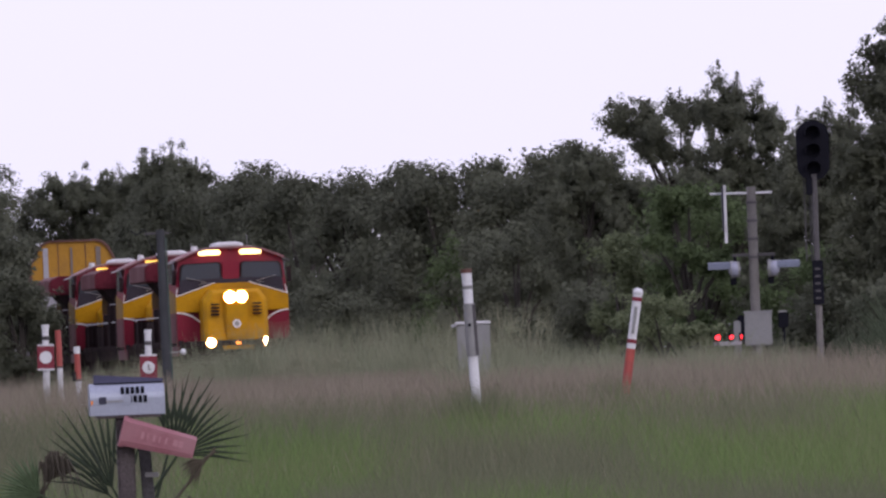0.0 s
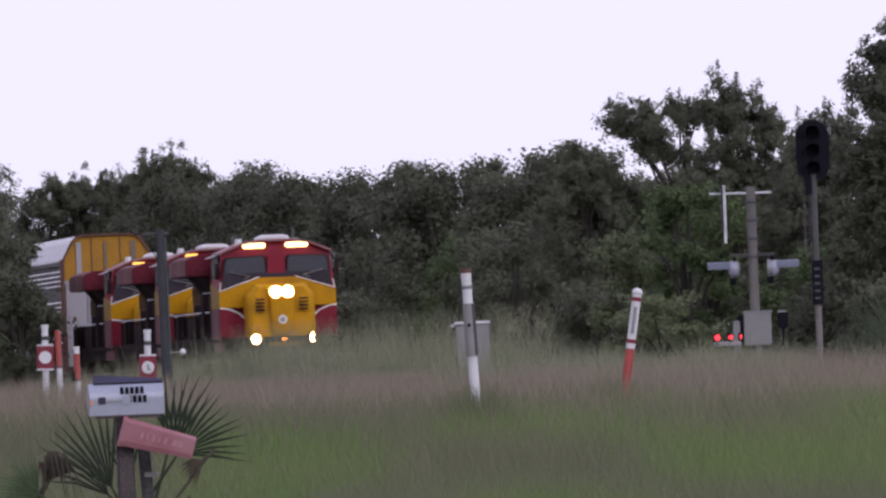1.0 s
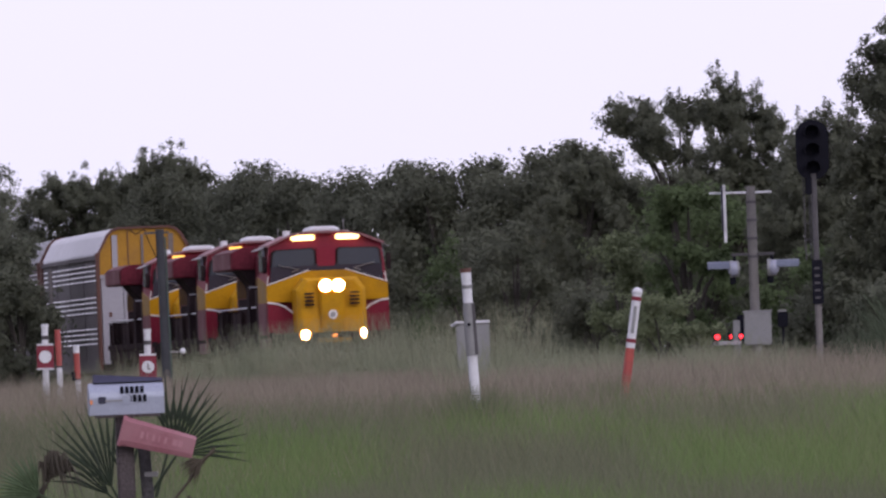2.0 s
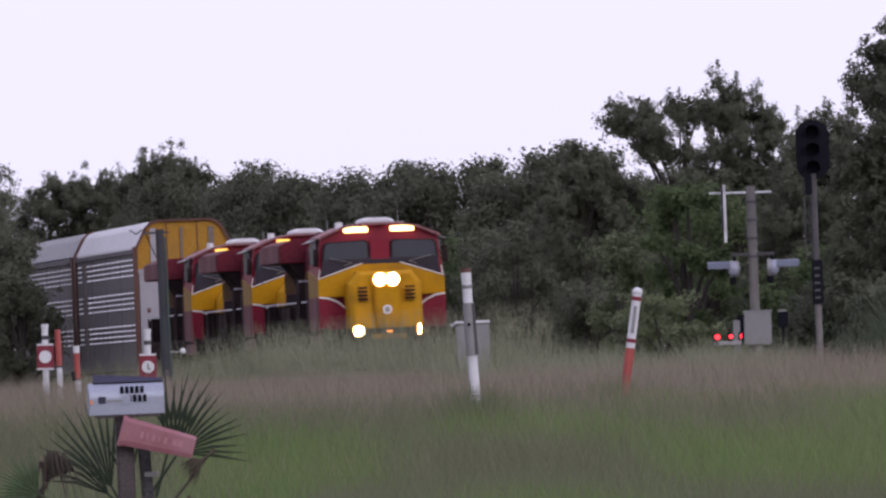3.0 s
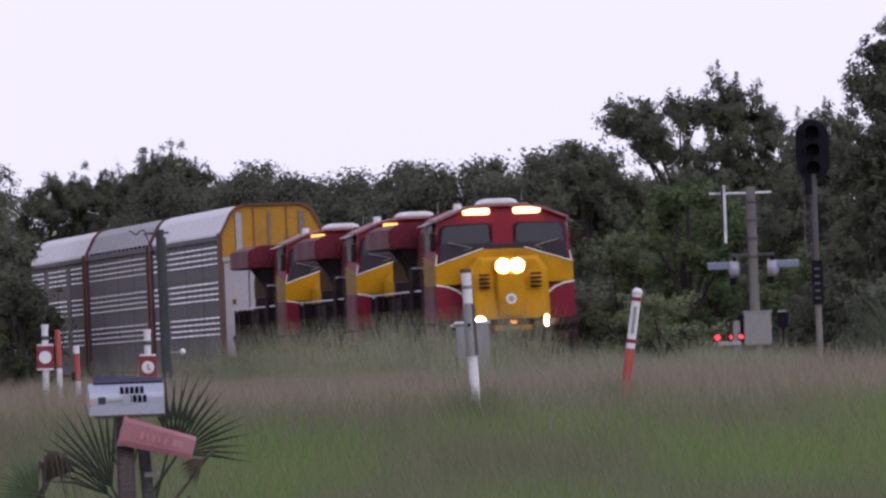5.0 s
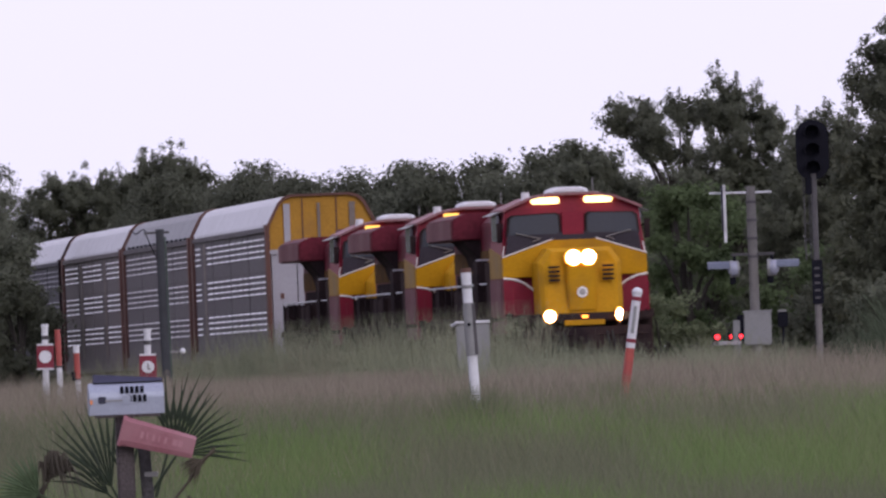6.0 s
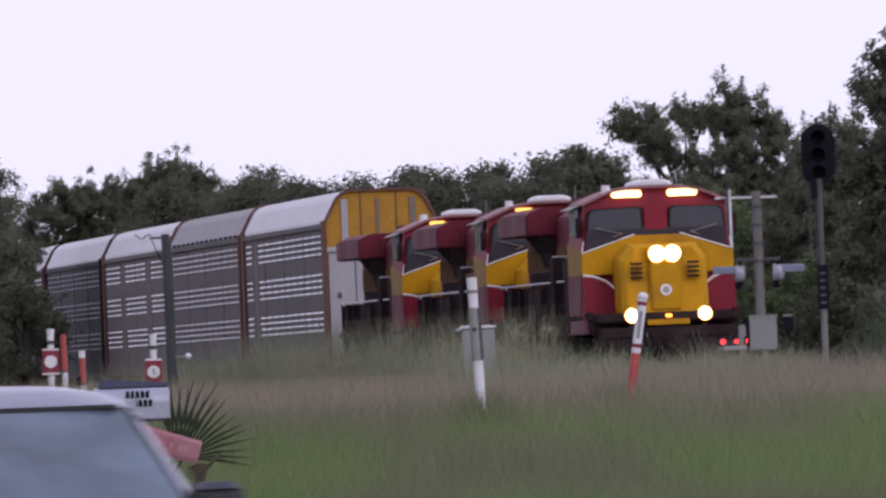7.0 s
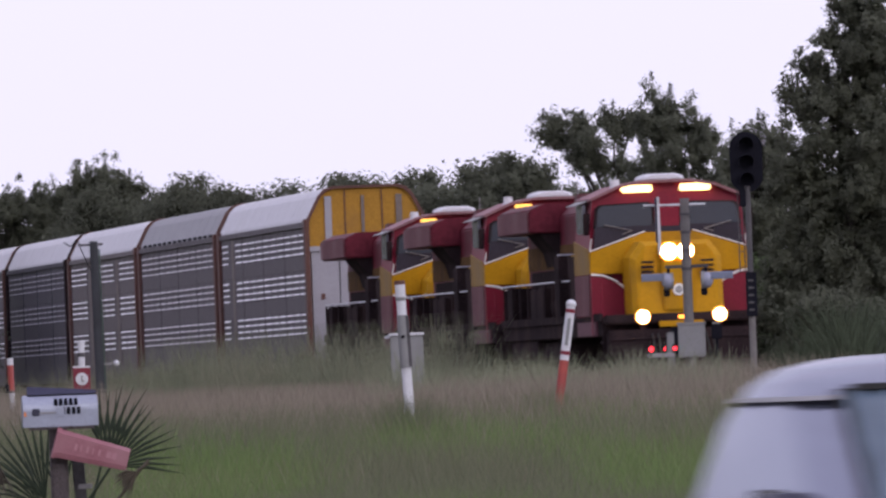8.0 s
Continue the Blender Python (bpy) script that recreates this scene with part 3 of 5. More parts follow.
def autorack(label, side, roof, ridge, post, split):
    """A covered car carrier, 28.4 m long; front towards -y."""
    ob = thing("autorack_wagon", label, "railway wagon", Matrix(), "car carriers of the train")
    h = 14.2
    part("underframe", boxed(-1.4, 1.4, -h, h, 0.85, 1.2, 0.03), BLACK, ob)
    bogie("truck", ob, -9.9, 2, 0.45, 1.4)
    bogie("truck", ob, 9.9, 2, 0.45, 1.4)
    part("body", boxed(-1.42, 1.42, -h + 0.3, h - 0.3, 1.15, 4.66), side, ob)
    arch = [(-1.5, 4.58), (-1.46, 4.76), (-1.18, 5.30), (-1.02, 5.46), (-0.8, 5.53), (0.8, 5.53), (1.02, 5.46), (1.18, 5.30), (1.46, 4.76), (1.5, 4.58)]
    part("roof", prism(bmesh.new(), arch, -h + 0.12, h - 0.12), roof, ob)
    for y in (-h - 0.05, h - 0.07, *(-h + 2.74 * k for k in range(1, 10))):
        end = abs(y) > 13
        g = 1.025 if end else 1.002
        hoop = [(x * g, 4.58 + (z - 4.58) * g) for x, z in arch] + [(x * 0.97, 4.58 + (z - 4.58) * 0.96) for x, z in reversed(arch)]
        part("roof_rib", prism(bmesh.new(), hoop, y, y + (0.12 if end else 0.05)), post if end else roof, ob)
    for e in (-1, 1):
        for s in (-1, 1):
            part("corner_post", boxed(s * 1.5 - 0.06, s * 1.5 + 0.06, e * (h - 0.3) - 0.32, e * (h - 0.3) + 0.32, 1.0, 4.75, 0.02), post, ob, "rust-brown corner post")
    for s in (-1, 1):
        part("side_sill", boxed(s * 1.48 - 0.06, s * 1.48 + 0.06, -h + 0.3, h - 0.3, 0.95, 1.35, 0.01), side, ob)
        for k in range(14 if roof is ROOF_G else 0):
            part("eave_slot", boxed(s * 1.5 - 0.012, s * 1.5 + 0.012, -h + 1.4 + k * 1.85, -h + 2.3 + k * 1.85, 4.69, 4.76), SHADE, ob, "dark slot under the roof edge")
        part("eave_rail", boxed(s * 1.49 - 0.05, s * 1.49 + 0.05, -h + 0.3, h - 0.3, 4.54, 4.68, 0.01), side, ob)
        # panels with rows of pressed vent ridges
        bays = 12
        w = (2 * h - 1.4) / bays
        panel, ridge_piece = None, None
        joined = bmesh.new()
        for k in range(bays):
            y0 = -h + 0.7 + k * w
            for lo in (1.36, 2.42, 3.48):
                m = pose(s * 1.44, y0, lo)
                if panel is None:
                    panel = part("side_panel", boxed(-0.03, 0.03, 0, w, 0, 1.05), side, ob)
                    panel.matrix_basis = m
                else:
                    shared("side_panel", panel.data, m, ob)
            if k in split:
                part("blank_strip", boxed(s * 1.472 - 0.008, s * 1.472 + 0.008, y0 + 0.6, y0 + 1.3, 1.4, 4.5), PANEL_DULL, ob, "dull tan strip between the vents")
                continue
            for base in (1.85, 2.85, 3.87):
                for r in range(4):
                    z = base + r * 0.158
                    m = pose(s * 1.468, y0, z)
                    if s > 0:
                        prism(joined, [(1.468, z), (1.512, z), (1.468, z + 0.048)], y0 + 0.24, y0 + w - 0.24)
                    elif ridge_piece is None:
                        ridge_piece = part("vent_ridge", prism(bmesh.new(), [(0, 0), (s * 0.044, 0), (0, 0.048)], 0.24, w - 0.24), ridge, ob)
                        ridge_piece.matrix_basis = m
                    else:
                        shared("vent_ridge", ridge_piece.data, m, ob)
        if s > 0:
            tagged(part("vent_ridges", joined, ridge, ob), kind="stuff")
        else:
            joined.free()
        for k in range(bays + 1):
            y0 = -h + 0.7 + k * w
            if k % 3 == 0:
                part("side_post", boxed(s * 1.475 - 0.012, s * 1.475 + 0.012, y0 - 0.06, y0 + 0.06, 1.3, 4.6), side, ob)
    # end doors
    for e in (-1, 1):
        y = e * (h - 0.05)
        a, b = min(y, y - e * 0.2), max(y, y - e * 0.2)
        head = [(x * 0.97, z - 0.03) for x, z in arch]
        part("end_gable", prism(bmesh.new(), [(-1.45, 4.0)] + head + [(1.45, 4.0)], a, b), RACKYEL, ob, "dirty yellow end gable")
        for x0, x1 in ((-1.42, -0.72), (-0.7, -0.02), (0.02, 0.7), (0.72, 1.42)):
            part("end_door", boxed(x0, x1, a, b, 1.2, 3.98, 0.02), PANEL if x0 < -0.1 or x1 > 0.71 else RACKYEL, ob, "end door panel")
        for x, wide, mat in ((-0.95, 0.085, PANEL), (-0.07, 0.04, PANEL_DULL), (0.85, 0.08, PANEL_DULL)):
            part("end_rail", boxed(x - wide, x + wide, min(y + e * 0.06, y - e * 0.02), max(y + e * 0.06, y - e * 0.02), 4.0, 5.3), mat, ob)
        for x in (-0.52, 0.42):
            part("gable_seam", boxed(x - 0.015, x + 0.015, min(y + e * 0.03, y - e * 0.02), max(y + e * 0.03, y - e * 0.02), 4.05, 5.45), BROWN, ob)
        part("door_latch", boxed(-1.2, -1.1, min(y + e * 0.04, y - e * 0.02), max(y + e * 0.04, y - e * 0.02), 2.7, 2.85, 0.01), BROWN, ob)
        for k in range(7):
            part("ladder_rung", boxed(1.08, 1.4, min(y + e * 0.08, y + e * 0.05), max(y + e * 0.08, y + e * 0.05), 1.4 + k * 0.36, 1.43 + k * 0.36), STEEL, ob)
        part("end_beam", boxed(-1.45, 1.45, min(y + e * 0.07, y), max(y + e * 0.07, y), 3.92, 4.05, 0.01), PANEL, ob)
        part("coupler", boxed(-0.18, 0.18, min(y, y + e * 0.5), max(y, y + e * 0.5), 0.75, 1.05, 0.04), STEEL, ob)
    return ob


LOCOS = [locomotive("red and yellow lead diesel locomotive with blazing headlights", True),
         locomotive("red and yellow diesel locomotive coupled behind the lead unit", False)]
LOCOS.append(copy_thing(LOCOS[1], Matrix()))
RACKS = [autorack("grey car carrier wagon with pale roof and yellow end", GALV, ROOF_W, SLOT, BROWN, (10,)),
         autorack("grey car carrier wagon with a dull grey roof", GALV, ROOF_G, SLOT_M, BROWN, ()),
         autorack("beige-grey car carrier wagon with a pale roof", GALV_B, ROOF_W, SLOT, BROWN, (3, 8)),
         autorack("dark sooty car carrier wagon with a pale roof", GALV_D, ROOF_W, SLOT_D, BLACK, ())]
RACKS += [copy_thing(RACKS[0], Matrix()), copy_thing(RACKS[1], Matrix()), copy_thing(RACKS[2], Matrix())]
# ---- trees, grass ----
def leaf_blades(rng, c, size, face=None):
    """Small three-cornered leaves at the centres c, turned at random or roughly to the sides that they face."""
    n = len(c)
    if face is None:
        nrm = rng.normal(size=(n, 3))
    else:
        nrm = face / (np.linalg.norm(face, axis=1)[:, None] + 1e-6) + rng.normal(size=(n, 3)) * 0.42
    nrm /= np.linalg.norm(nrm, axis=1)[:, None]
    u = np.cross(nrm, rng.normal(size=(n, 3)))
    u /= np.linalg.norm(u, axis=1)[:, None]
    v = np.cross(nrm, u)
    u, v = u * size[:, None], v * size[:, None] * 0.75
    return np.stack([c - u * 0.9, c + u * 0.6 + v, c + u * 0.6 - v], axis=1).reshape(-1, 3)


def tree(label, x, y, height, radius, seed, clumps=70, leaves=150, leaf=0.16, mat=None, low=0.12, name="tree"):
    """A trunk with limbs and a loose crown of many leaf clumps."""
    rng = np.random.default_rng(seed)
    z0 = float(land(np.array(x), np.array(y))) - 0.05
    ob = thing(name, label, "tree" if name == "tree" else "bush", pose(x, y, z0), "trees behind the railway" if name == "tree" else "bushes behind the railway")
    top = height - z0
    cz = top * (0.5 + low / 2)
    half = top * (0.5 - low / 2)
    # clump centres fill a lobed crown
    d = rng.normal(size=(clumps, 3))
    d /= np.linalg.norm(d, axis=1)[:, None]
    reach = rng.uniform(0.35, 0.95, clumps) ** 0.6
    lobes = 1 + 0.22 * np.sin(d[:, 0] * 5 + seed) * np.cos(d[:, 2] * 4 + seed * 2)
    centres = d * (reach * lobes)[:, None] * np.array([radius, radius, half]) + np.array([0, 0, cz])
    extra = clumps // 4
    b = rng.uniform(0, 2 * np.pi, extra)
    q = rng.uniform(0.0, 0.8, extra)
    crest = np.stack([np.cos(b) * q * radius, np.sin(b) * q * radius, cz + half * (0.9 - 0.55 * q ** 1.5) * rng.uniform(0.85, 1.06, extra)], axis=1)
    centres[:extra] = crest
    rise = np.clip((centres[:, 2] - cz) / half, 0, 1)
    centres[:, 0] += 0.2 * radius * math.sin(seed * 1.7) * rise
    rad = rng.uniform(0.35, 0.75, clumps) * radius * 0.42 * (1 - 0.3 * rise)
    # each clump is stretched its own way and gathers its leaves on twigs
    twigs = max(4, leaves // 14)
    shape = rng.uniform(0.4, 1.0, (clumps, 1, 3)) * np.array([0.8, 0.8, 0.66])
    twig = centres[:, None] + rng.normal(size=(clumps, twigs, 3)) * rad[:, None, None] * shape
    own = twig[np.arange(clumps)[:, None], rng.integers(0, twigs, (clumps, leaves))]
    pts = (own + rng.normal(size=(clumps, leaves, 3)) * (0.055 * radius + 0.02)).reshape(-1, 3)
    # sprays that stick out at the top
    k = 26
    a = rng.uniform(0, 2 * np.pi, k)
    base = np.stack([np.cos(a) * radius * 0.7 * rng.uniform(0.1, 1, k), np.sin(a) * radius * 0.7, np.full(k, cz + half * 0.62)], axis=1)
    tips = base + np.stack([np.cos(a) * 0.5, np.sin(a) * 0.5, rng.uniform(0.4, 1.1, k) * half * 0.27], axis=1)
    f = rng.uniform(0, 1, (k, 40, 1))
    sp = (base[:, None] * (1 - f) + tips[:, None] * f + rng.normal(size=(k, 40, 3)) * (0.14 - 0.11 * f)).reshape(-1, 3)
    face = (pts - np.repeat(centres, leaves, axis=0)) / np.repeat(rad, leaves)[:, None]
    face = face + 0.7 * (pts - np.array([0, 0, cz])) / np.array([radius, radius, half]) + np.array([0, 0, 0.55])
    face = np.concatenate([face, np.tile((0.0, 0.0, 1.0), (len(sp), 1))])
    pts = np.concatenate([pts, sp])
    keep = (pts[:, 2] > 0.05) & (pts[:, 2] < top + 0.25)
    pts, face = pts[keep], face[keep]
    size = rng.uniform(0.6, 1.3, len(pts)) * leaf
    crown = new("crown", raw_mesh("crown", leaf_blades(rng, pts, size, face), 3, mat or LEAF))
    crown.parent = ob
    bm = bmesh.new()
    fork = Vector((0.1 * math.sin(seed), 0.1 * math.cos(seed), top * 0.35))
    rod(bm, (0, 0, -0.2), fork, 0.035 * top, 0.022 * top, 9)
    part("trunk", bm, BARK, ob)
    for i in range(0, clumps, max(1, clumps // 9)):
        c = Vector(centres[i])
        mid = fork.lerp(c, 0.5) + Vector((0, 0, 0.12 * top * 0.3))
        bm = rod(bmesh.new(), fork, mid, 0.014 * top, 0.009 * top, 6)
        rod(bm, mid, c, 0.009 * top, 0.003 * top, 6)
        part("limb", bm, BARK, ob)
    return ob


BACK = [(-21.2, 722, 11.5), (-17.4, 692, 10.2), (-14.6, 700, 10.0), (-11.6, 632, 9.0), (-10.0, 596, 9.1), (-8.7, 598, 8.9), (-7.3, 590, 9.3), (-6.5, 550, 8.7),
        (-4.7, 545, 8.4), (-3.0, 517, 7.9), (-1.4, 513, 8.0), (0.0, 477, 7.5), (1.4, 477, 7.6), (2.6, 454, 7.4), (3.8, 455, 7.6)]
FAR = [
    (-11.2, 636, ((-11.6, 9.78, 0.7, 0.6), (-10.9, 9.88, 0.6, 0.55), (-12.2, 9.18, 0.5, 0.6), (-10.0, 9.78, 0.32, 0.26), (-9.5, 9.48, 0.3, 0.22), (-10.3, 9.08, 0.6, 0.4),
                  (-11.4, 8.48, 1.2, 0.8), (-9.7, 8.38, 0.7, 0.5)), ((-11.6, 10.08, 10.80), (-10.85, 10.18, 10.85), (-9.9, 9.88, 10.45), (-9.3, 9.58, 10.10), (-12.4, 9.48, 10.10))),
    (-15.5, 690, ((-16.8, 9.98, 0.5, 0.45), (-16.0, 9.78, 0.6, 0.45), (-14.9, 9.88, 0.6, 0.45), (-13.9, 9.68, 0.5, 0.5), (-17.4, 9.48, 0.5, 0.5),
                  (-15.4, 8.88, 1.6, 0.9), (-13.6, 8.78, 0.9, 0.9)), ((-16.8, 10.18, 10.80), (-14.9, 10.08, 10.70), (-13.9, 9.98, 10.50), (-15.8, 9.98, 10.60)))]
# spreading oaks: trunk x, y, then boughs (x, z, half width, half height) and bare leaders (x, foot, tip)
NEAR = [
    (3.9, 423, ((3.85, 6.8, 0.5, 0.5), (3.5, 6.45, 0.38, 0.5), (4.35, 6.3, 0.6, 0.42), (5.2, 5.85, 0.8, 0.5), (3.9, 5.0, 1.3, 1.2)), ((3.6, 6.9, 7.2),)),
    (6.2, 412, ((4.66, 7.95, 0.2, 0.18), (4.75, 7.55, 0.4, 0.16), (5.2, 7.5, 0.4, 0.2), (5.42, 7.8, 0.28, 0.28), (5.85, 7.4, 0.62, 0.34), (6.35, 7.7, 0.24, 0.36),
                (6.8, 7.65, 0.28, 0.28), (6.4, 6.7, 0.42, 0.62), (5.75, 6.75, 0.3, 0.2), (5.3, 6.95, 0.22, 0.12), (6.6, 5.4, 1.0, 0.9)),
     ((6.3, 7.9, 8.5), (5.5, 8.0, 8.25), (4.55, 8.0, 8.3), (6.85, 7.8, 8.15))),
    (7.7, 404, ((7.5, 8.2, 0.34, 0.34), (7.75, 7.75, 0.56, 0.46), (7.15, 7.4, 0.45, 0.45), (8.15, 7.45, 0.4, 0.35), (8.5, 7.1, 0.24, 0.45),
                (7.8, 6.75, 0.9, 0.5), (7.2, 5.5, 1.3, 1.0), (8.3, 5.5, 1.0, 1.0), (7.7, 3.8, 1.5, 1.3)), ((7.3, 8.3, 9.05), (7.65, 8.3, 8.7), (8.32, 7.4, 8.05), (7.0, 7.6, 8.15))),
    (9.2, 381, ((8.9, 6.5, 0.42, 0.36), (9.4, 6.6, 0.5, 0.4), (9.75, 6.75, 0.28, 0.3), (9.2, 5.6, 1.1, 0.9), (9.0, 4.2, 1.4, 1.3), (8.6, 2.9, 1.3, 0.9)),
     ((9.35, 6.8, 7.6), (8.75, 6.7, 7.4), (9.6, 6.9, 7.45))),
    (10.9, 358, ((9.98, 8.0, 0.26, 0.34), (9.62, 7.5, 0.18, 0.26), (10.25, 7.4, 0.5, 0.62), (10.75, 8.5, 0.42, 0.85), (11.3, 9.0, 0.7, 0.9),
                 (11.8, 8.2, 0.8, 1.2), (10.8, 6.7, 1.0, 0.8), (10.4, 5.5, 1.3, 1.0), (11.6, 6.0, 1.1, 1.5), (10.8, 3.7, 1.7, 1.4), (9.9, 2.8, 1.2, 0.9)),
     ((9.35, 6.8, 7.7), (9.45, 7.3, 8.0), (10.55, 8.9, 9.6)))]


def oak(label, x, y, boughs, leaders, seed, leaf=0.046, loose=1.2):
    """A wide oak whose limbs each carry a ragged bough of leaf clumps, with sky between them."""
    rng = np.random.default_rng(seed)
    z0 = float(land(np.array(x), np.array(y))) - 0.05
    ob = thing("tree", label, "tree", pose(x, y, z0), "trees behind the railway")
    pts, face = [], []
    fork = Vector((0, 0, 3.0))
    part("trunk", rod(bmesh.new(), (0, 0, -0.2), fork, 0.24, 0.16, 9), BARK, ob)
    for bx, bz, rx, rz in boughs:
        area = math.pi * rx * rz
        clumps = max(4, int(area * 10))
        a, q = rng.uniform(0, 2 * np.pi, clumps), np.sqrt(rng.uniform(0, 1, clumps))
        c = np.stack([bx - x + np.cos(a) * q * rx, rng.normal(0, 0.45, clumps) * min(1.4, rx + 0.4), bz - z0 + np.sin(a) * q * rz], axis=1)
        r = rng.uniform(0.08, 0.2, clumps) * (1 + 0.35 * min(1, area)) * loose
        each = int(min(900, 5200 * area / clumps + 90))
        twigs = c[:, None] + rng.normal(size=(clumps, 9, 3)) * r[:, None, None] * rng.uniform(0.5, 1.1, (clumps, 1, 3))
        own = twigs[np.arange(clumps)[:, None], rng.integers(0, 9, (clumps, each))]
        p = own + rng.normal(size=own.shape) * 0.06 * loose
        pts.append(p.reshape(-1, 3))
        mid = np.array([bx - x, 0, bz - z0])
        face.append(((p - c[:, None]) / 0.25 + 0.7 * (p - mid) / max(rx, rz) + np.array([0, 0, 0.55])).reshape(-1, 3))
        heart = Vector((bx - x, 0, bz - z0))
        bm, last, thick = bmesh.new(), fork, 0.085
        for f in (0.25, 0.5, 0.75, 1.0):
            # limbs rise along the trunk first, then arch out
            p = Vector((heart.x * f ** 2.2 + rng.normal(0, 0.05) * (f < 1), rng.normal(0, 0.06), fork.z + (heart.z - fork.z) * f ** 0.75))
            rod(bm, last, p, thick, thick * 0.68, 6)
            last, thick = p, thick * 0.68
        for k in range(min(5, clumps)):
            rod(bm, last, Vector(c[k]), 0.016, 0.006, 4)
        part("limb", bm, BARK, ob)
    for lx, lo, hi in leaders:
        bend = rng.uniform(-0.12, 0.12)
        f = rng.uniform(0, 1, 150) ** 1.6
        p = np.stack([lx - x + bend * f, np.zeros(150), lo - z0 + (hi - lo) * f], axis=1) + rng.normal(size=(150, 3)) * (0.07 * (1 - f) + 0.016)[:, None]
        pts.append(p)
        face.append(np.tile((0.0, 0.0, 1.0), (150, 1)))
        part("leader", rod(bmesh.new(), (lx - x, 0, lo - z0 - 0.4), (lx - x + bend, 0, hi - z0), 0.02, 0.006, 5), BARK, ob, "thin upright shoot")
    pts, face = np.concatenate(pts), np.concatenate(face)
    crown = new("crown", raw_mesh("crown", leaf_blades(rng, pts, rng.uniform(0.6, 1.3, len(pts)) * leaf, face), 3, LEAF))
    crown.parent = ob


def build_trees():
    for i, (x, y, h) in enumerate(BACK):
        tree("dark green oak in the far tree line", x, y, h + 0.05, 2.2, 10 + i, 60, 400, 0.072)
    for i, (x, y, boughs, leaders) in enumerate(NEAR):
        oak("dark green oak with a ragged crown behind the track", x, y, boughs, leaders, 40 + i)
    for i, (x, y, boughs, leaders) in enumerate(FAR):
        oak("dark thin-leaved oak in the far tree line", x, y, boughs, leaders, 60 + i, 0.055, 1.5)
    rng = np.random.default_rng(5)
    # lower growth that closes the wood below and behind
    for i in range(26):
        y = 330 + i * 15.0
        off = 5.6 + rng.uniform(-0.4, 1.6)
        p = along(y, off)
        h = rng.uniform(3.4, 5.6) * (0.8 if y < 380 else 1.0)
        tree("dense dark undergrowth bush below the trees", p.x, p.y, h, rng.uniform(1.5, 2.1), 80 + i, 30, 410, 0.062, LEAF_G if i in (3, 4, 9) else LEAF, 0.0, "bush")
    for i in range(22):
        y = 350 + i * 18.0
        p = along(y, 11.5 + rng.uniform(-1, 1))
        tree("dark oak deeper in the wood", p.x, p.y, rng.uniform(5.8, 6.7) if y < 540 else rng.uniform(7.0, 8.2), 2.6, 120 + i, 40, 120, 0.14)
    tree("dark green oak beside the railway, hiding the train's end", -15.95, 512, 9.4, 2.1, 201, 70, 460, 0.07)
    tree("dark leafy bush beside the railway", -14.2, 508, 6.8, 1.7, 202, 44, 460, 0.07, None, 0.0, "bush")
    tree("dark leafy bush beside the railway", -13.6, 500, 5.0, 1.4, 203, 40, 460, 0.07, None, 0.0, "bush")
    tree("pale green shrub beside the undergrowth", 4.35, 386, 4.6, 0.9, 301, 20, 520, 0.05, SHRUB, 0.0, "bush")
    tree("pale green shrub beside the undergrowth", 5.1, 373, 3.1, 0.8, 302, 18, 520, 0.05, SHRUB, 0.0, "bush")
    tree("light green young tree at the wood's edge", 5.9, 384, 5.8, 1.0, 303, 18, 330, 0.08, LEAF_G, 0.25, "bush")
    tree("small pale bush near the crossing", 5.75, 362, 2.2, 0.45, 304, 12, 460, 0.06, SHRUB, 0.0, "bush")
    tree("pale green shrub near the crossing", 4.6, 380, 2.6, 0.7, 305, 14, 460, 0.05, SHRUB, 0.0, "bush")


def blades(rng, x, y, h, w, lean):
    """Bent grass blades, a quad and a tip merged into two quads each, at x, y with height h."""
    n = len(x)
    z = land(x, y) - 0.02
    a = rng.uniform(0, 2 * np.pi, n)
    d = rng.uniform(0, 2 * np.pi, n)
    ux, uy = np.cos(a) * w / 2, np.sin(a) * w / 2
    bx, by = np.cos(d) * lean * h, np.sin(d) * lean * h
    p = np.stack([x, y, z], axis=1)
    u = np.stack([ux, uy, np.zeros(n)], axis=1)
    mid = p + np.stack([bx * 0.35, by * 0.35, h * 0.6], axis=1)
    tip = p + np.stack([bx, by, h], axis=1)
    return np.stack([p - u, p + u, mid + u * 0.8, mid - u * 0.8, mid - u * 0.8, mid + u * 0.8, tip + u * 0.15, tip - u * 0.15], axis=1).reshape(-1, 3)


def slim_blades(rng, x, y, h, w, lean):
    """Far grass: one slim bent triangle a blade."""
    n = len(x)
    z = land(x, y) - 0.02
    a, d = rng.uniform(0, 2 * np.pi, n), rng.uniform(0, 2 * np.pi, n)
    p = np.stack([x, y, z], axis=1)
    u = np.stack([np.cos(a) * w / 2, np.sin(a) * w / 2, np.zeros(n)], axis=1)
    return np.stack([p - u, p + u, p + np.stack([np.cos(d) * lean * h, np.sin(d) * lean * h, h], axis=1)], axis=1).reshape(-1, 3)


def scatter(rng, n, y0, y1):
    y = np.sqrt(rng.uniform(y0 ** 2, y1 ** 2, n))
    x = rng.uniform(-0.0315, 0.0355, n) * y
    return x, y


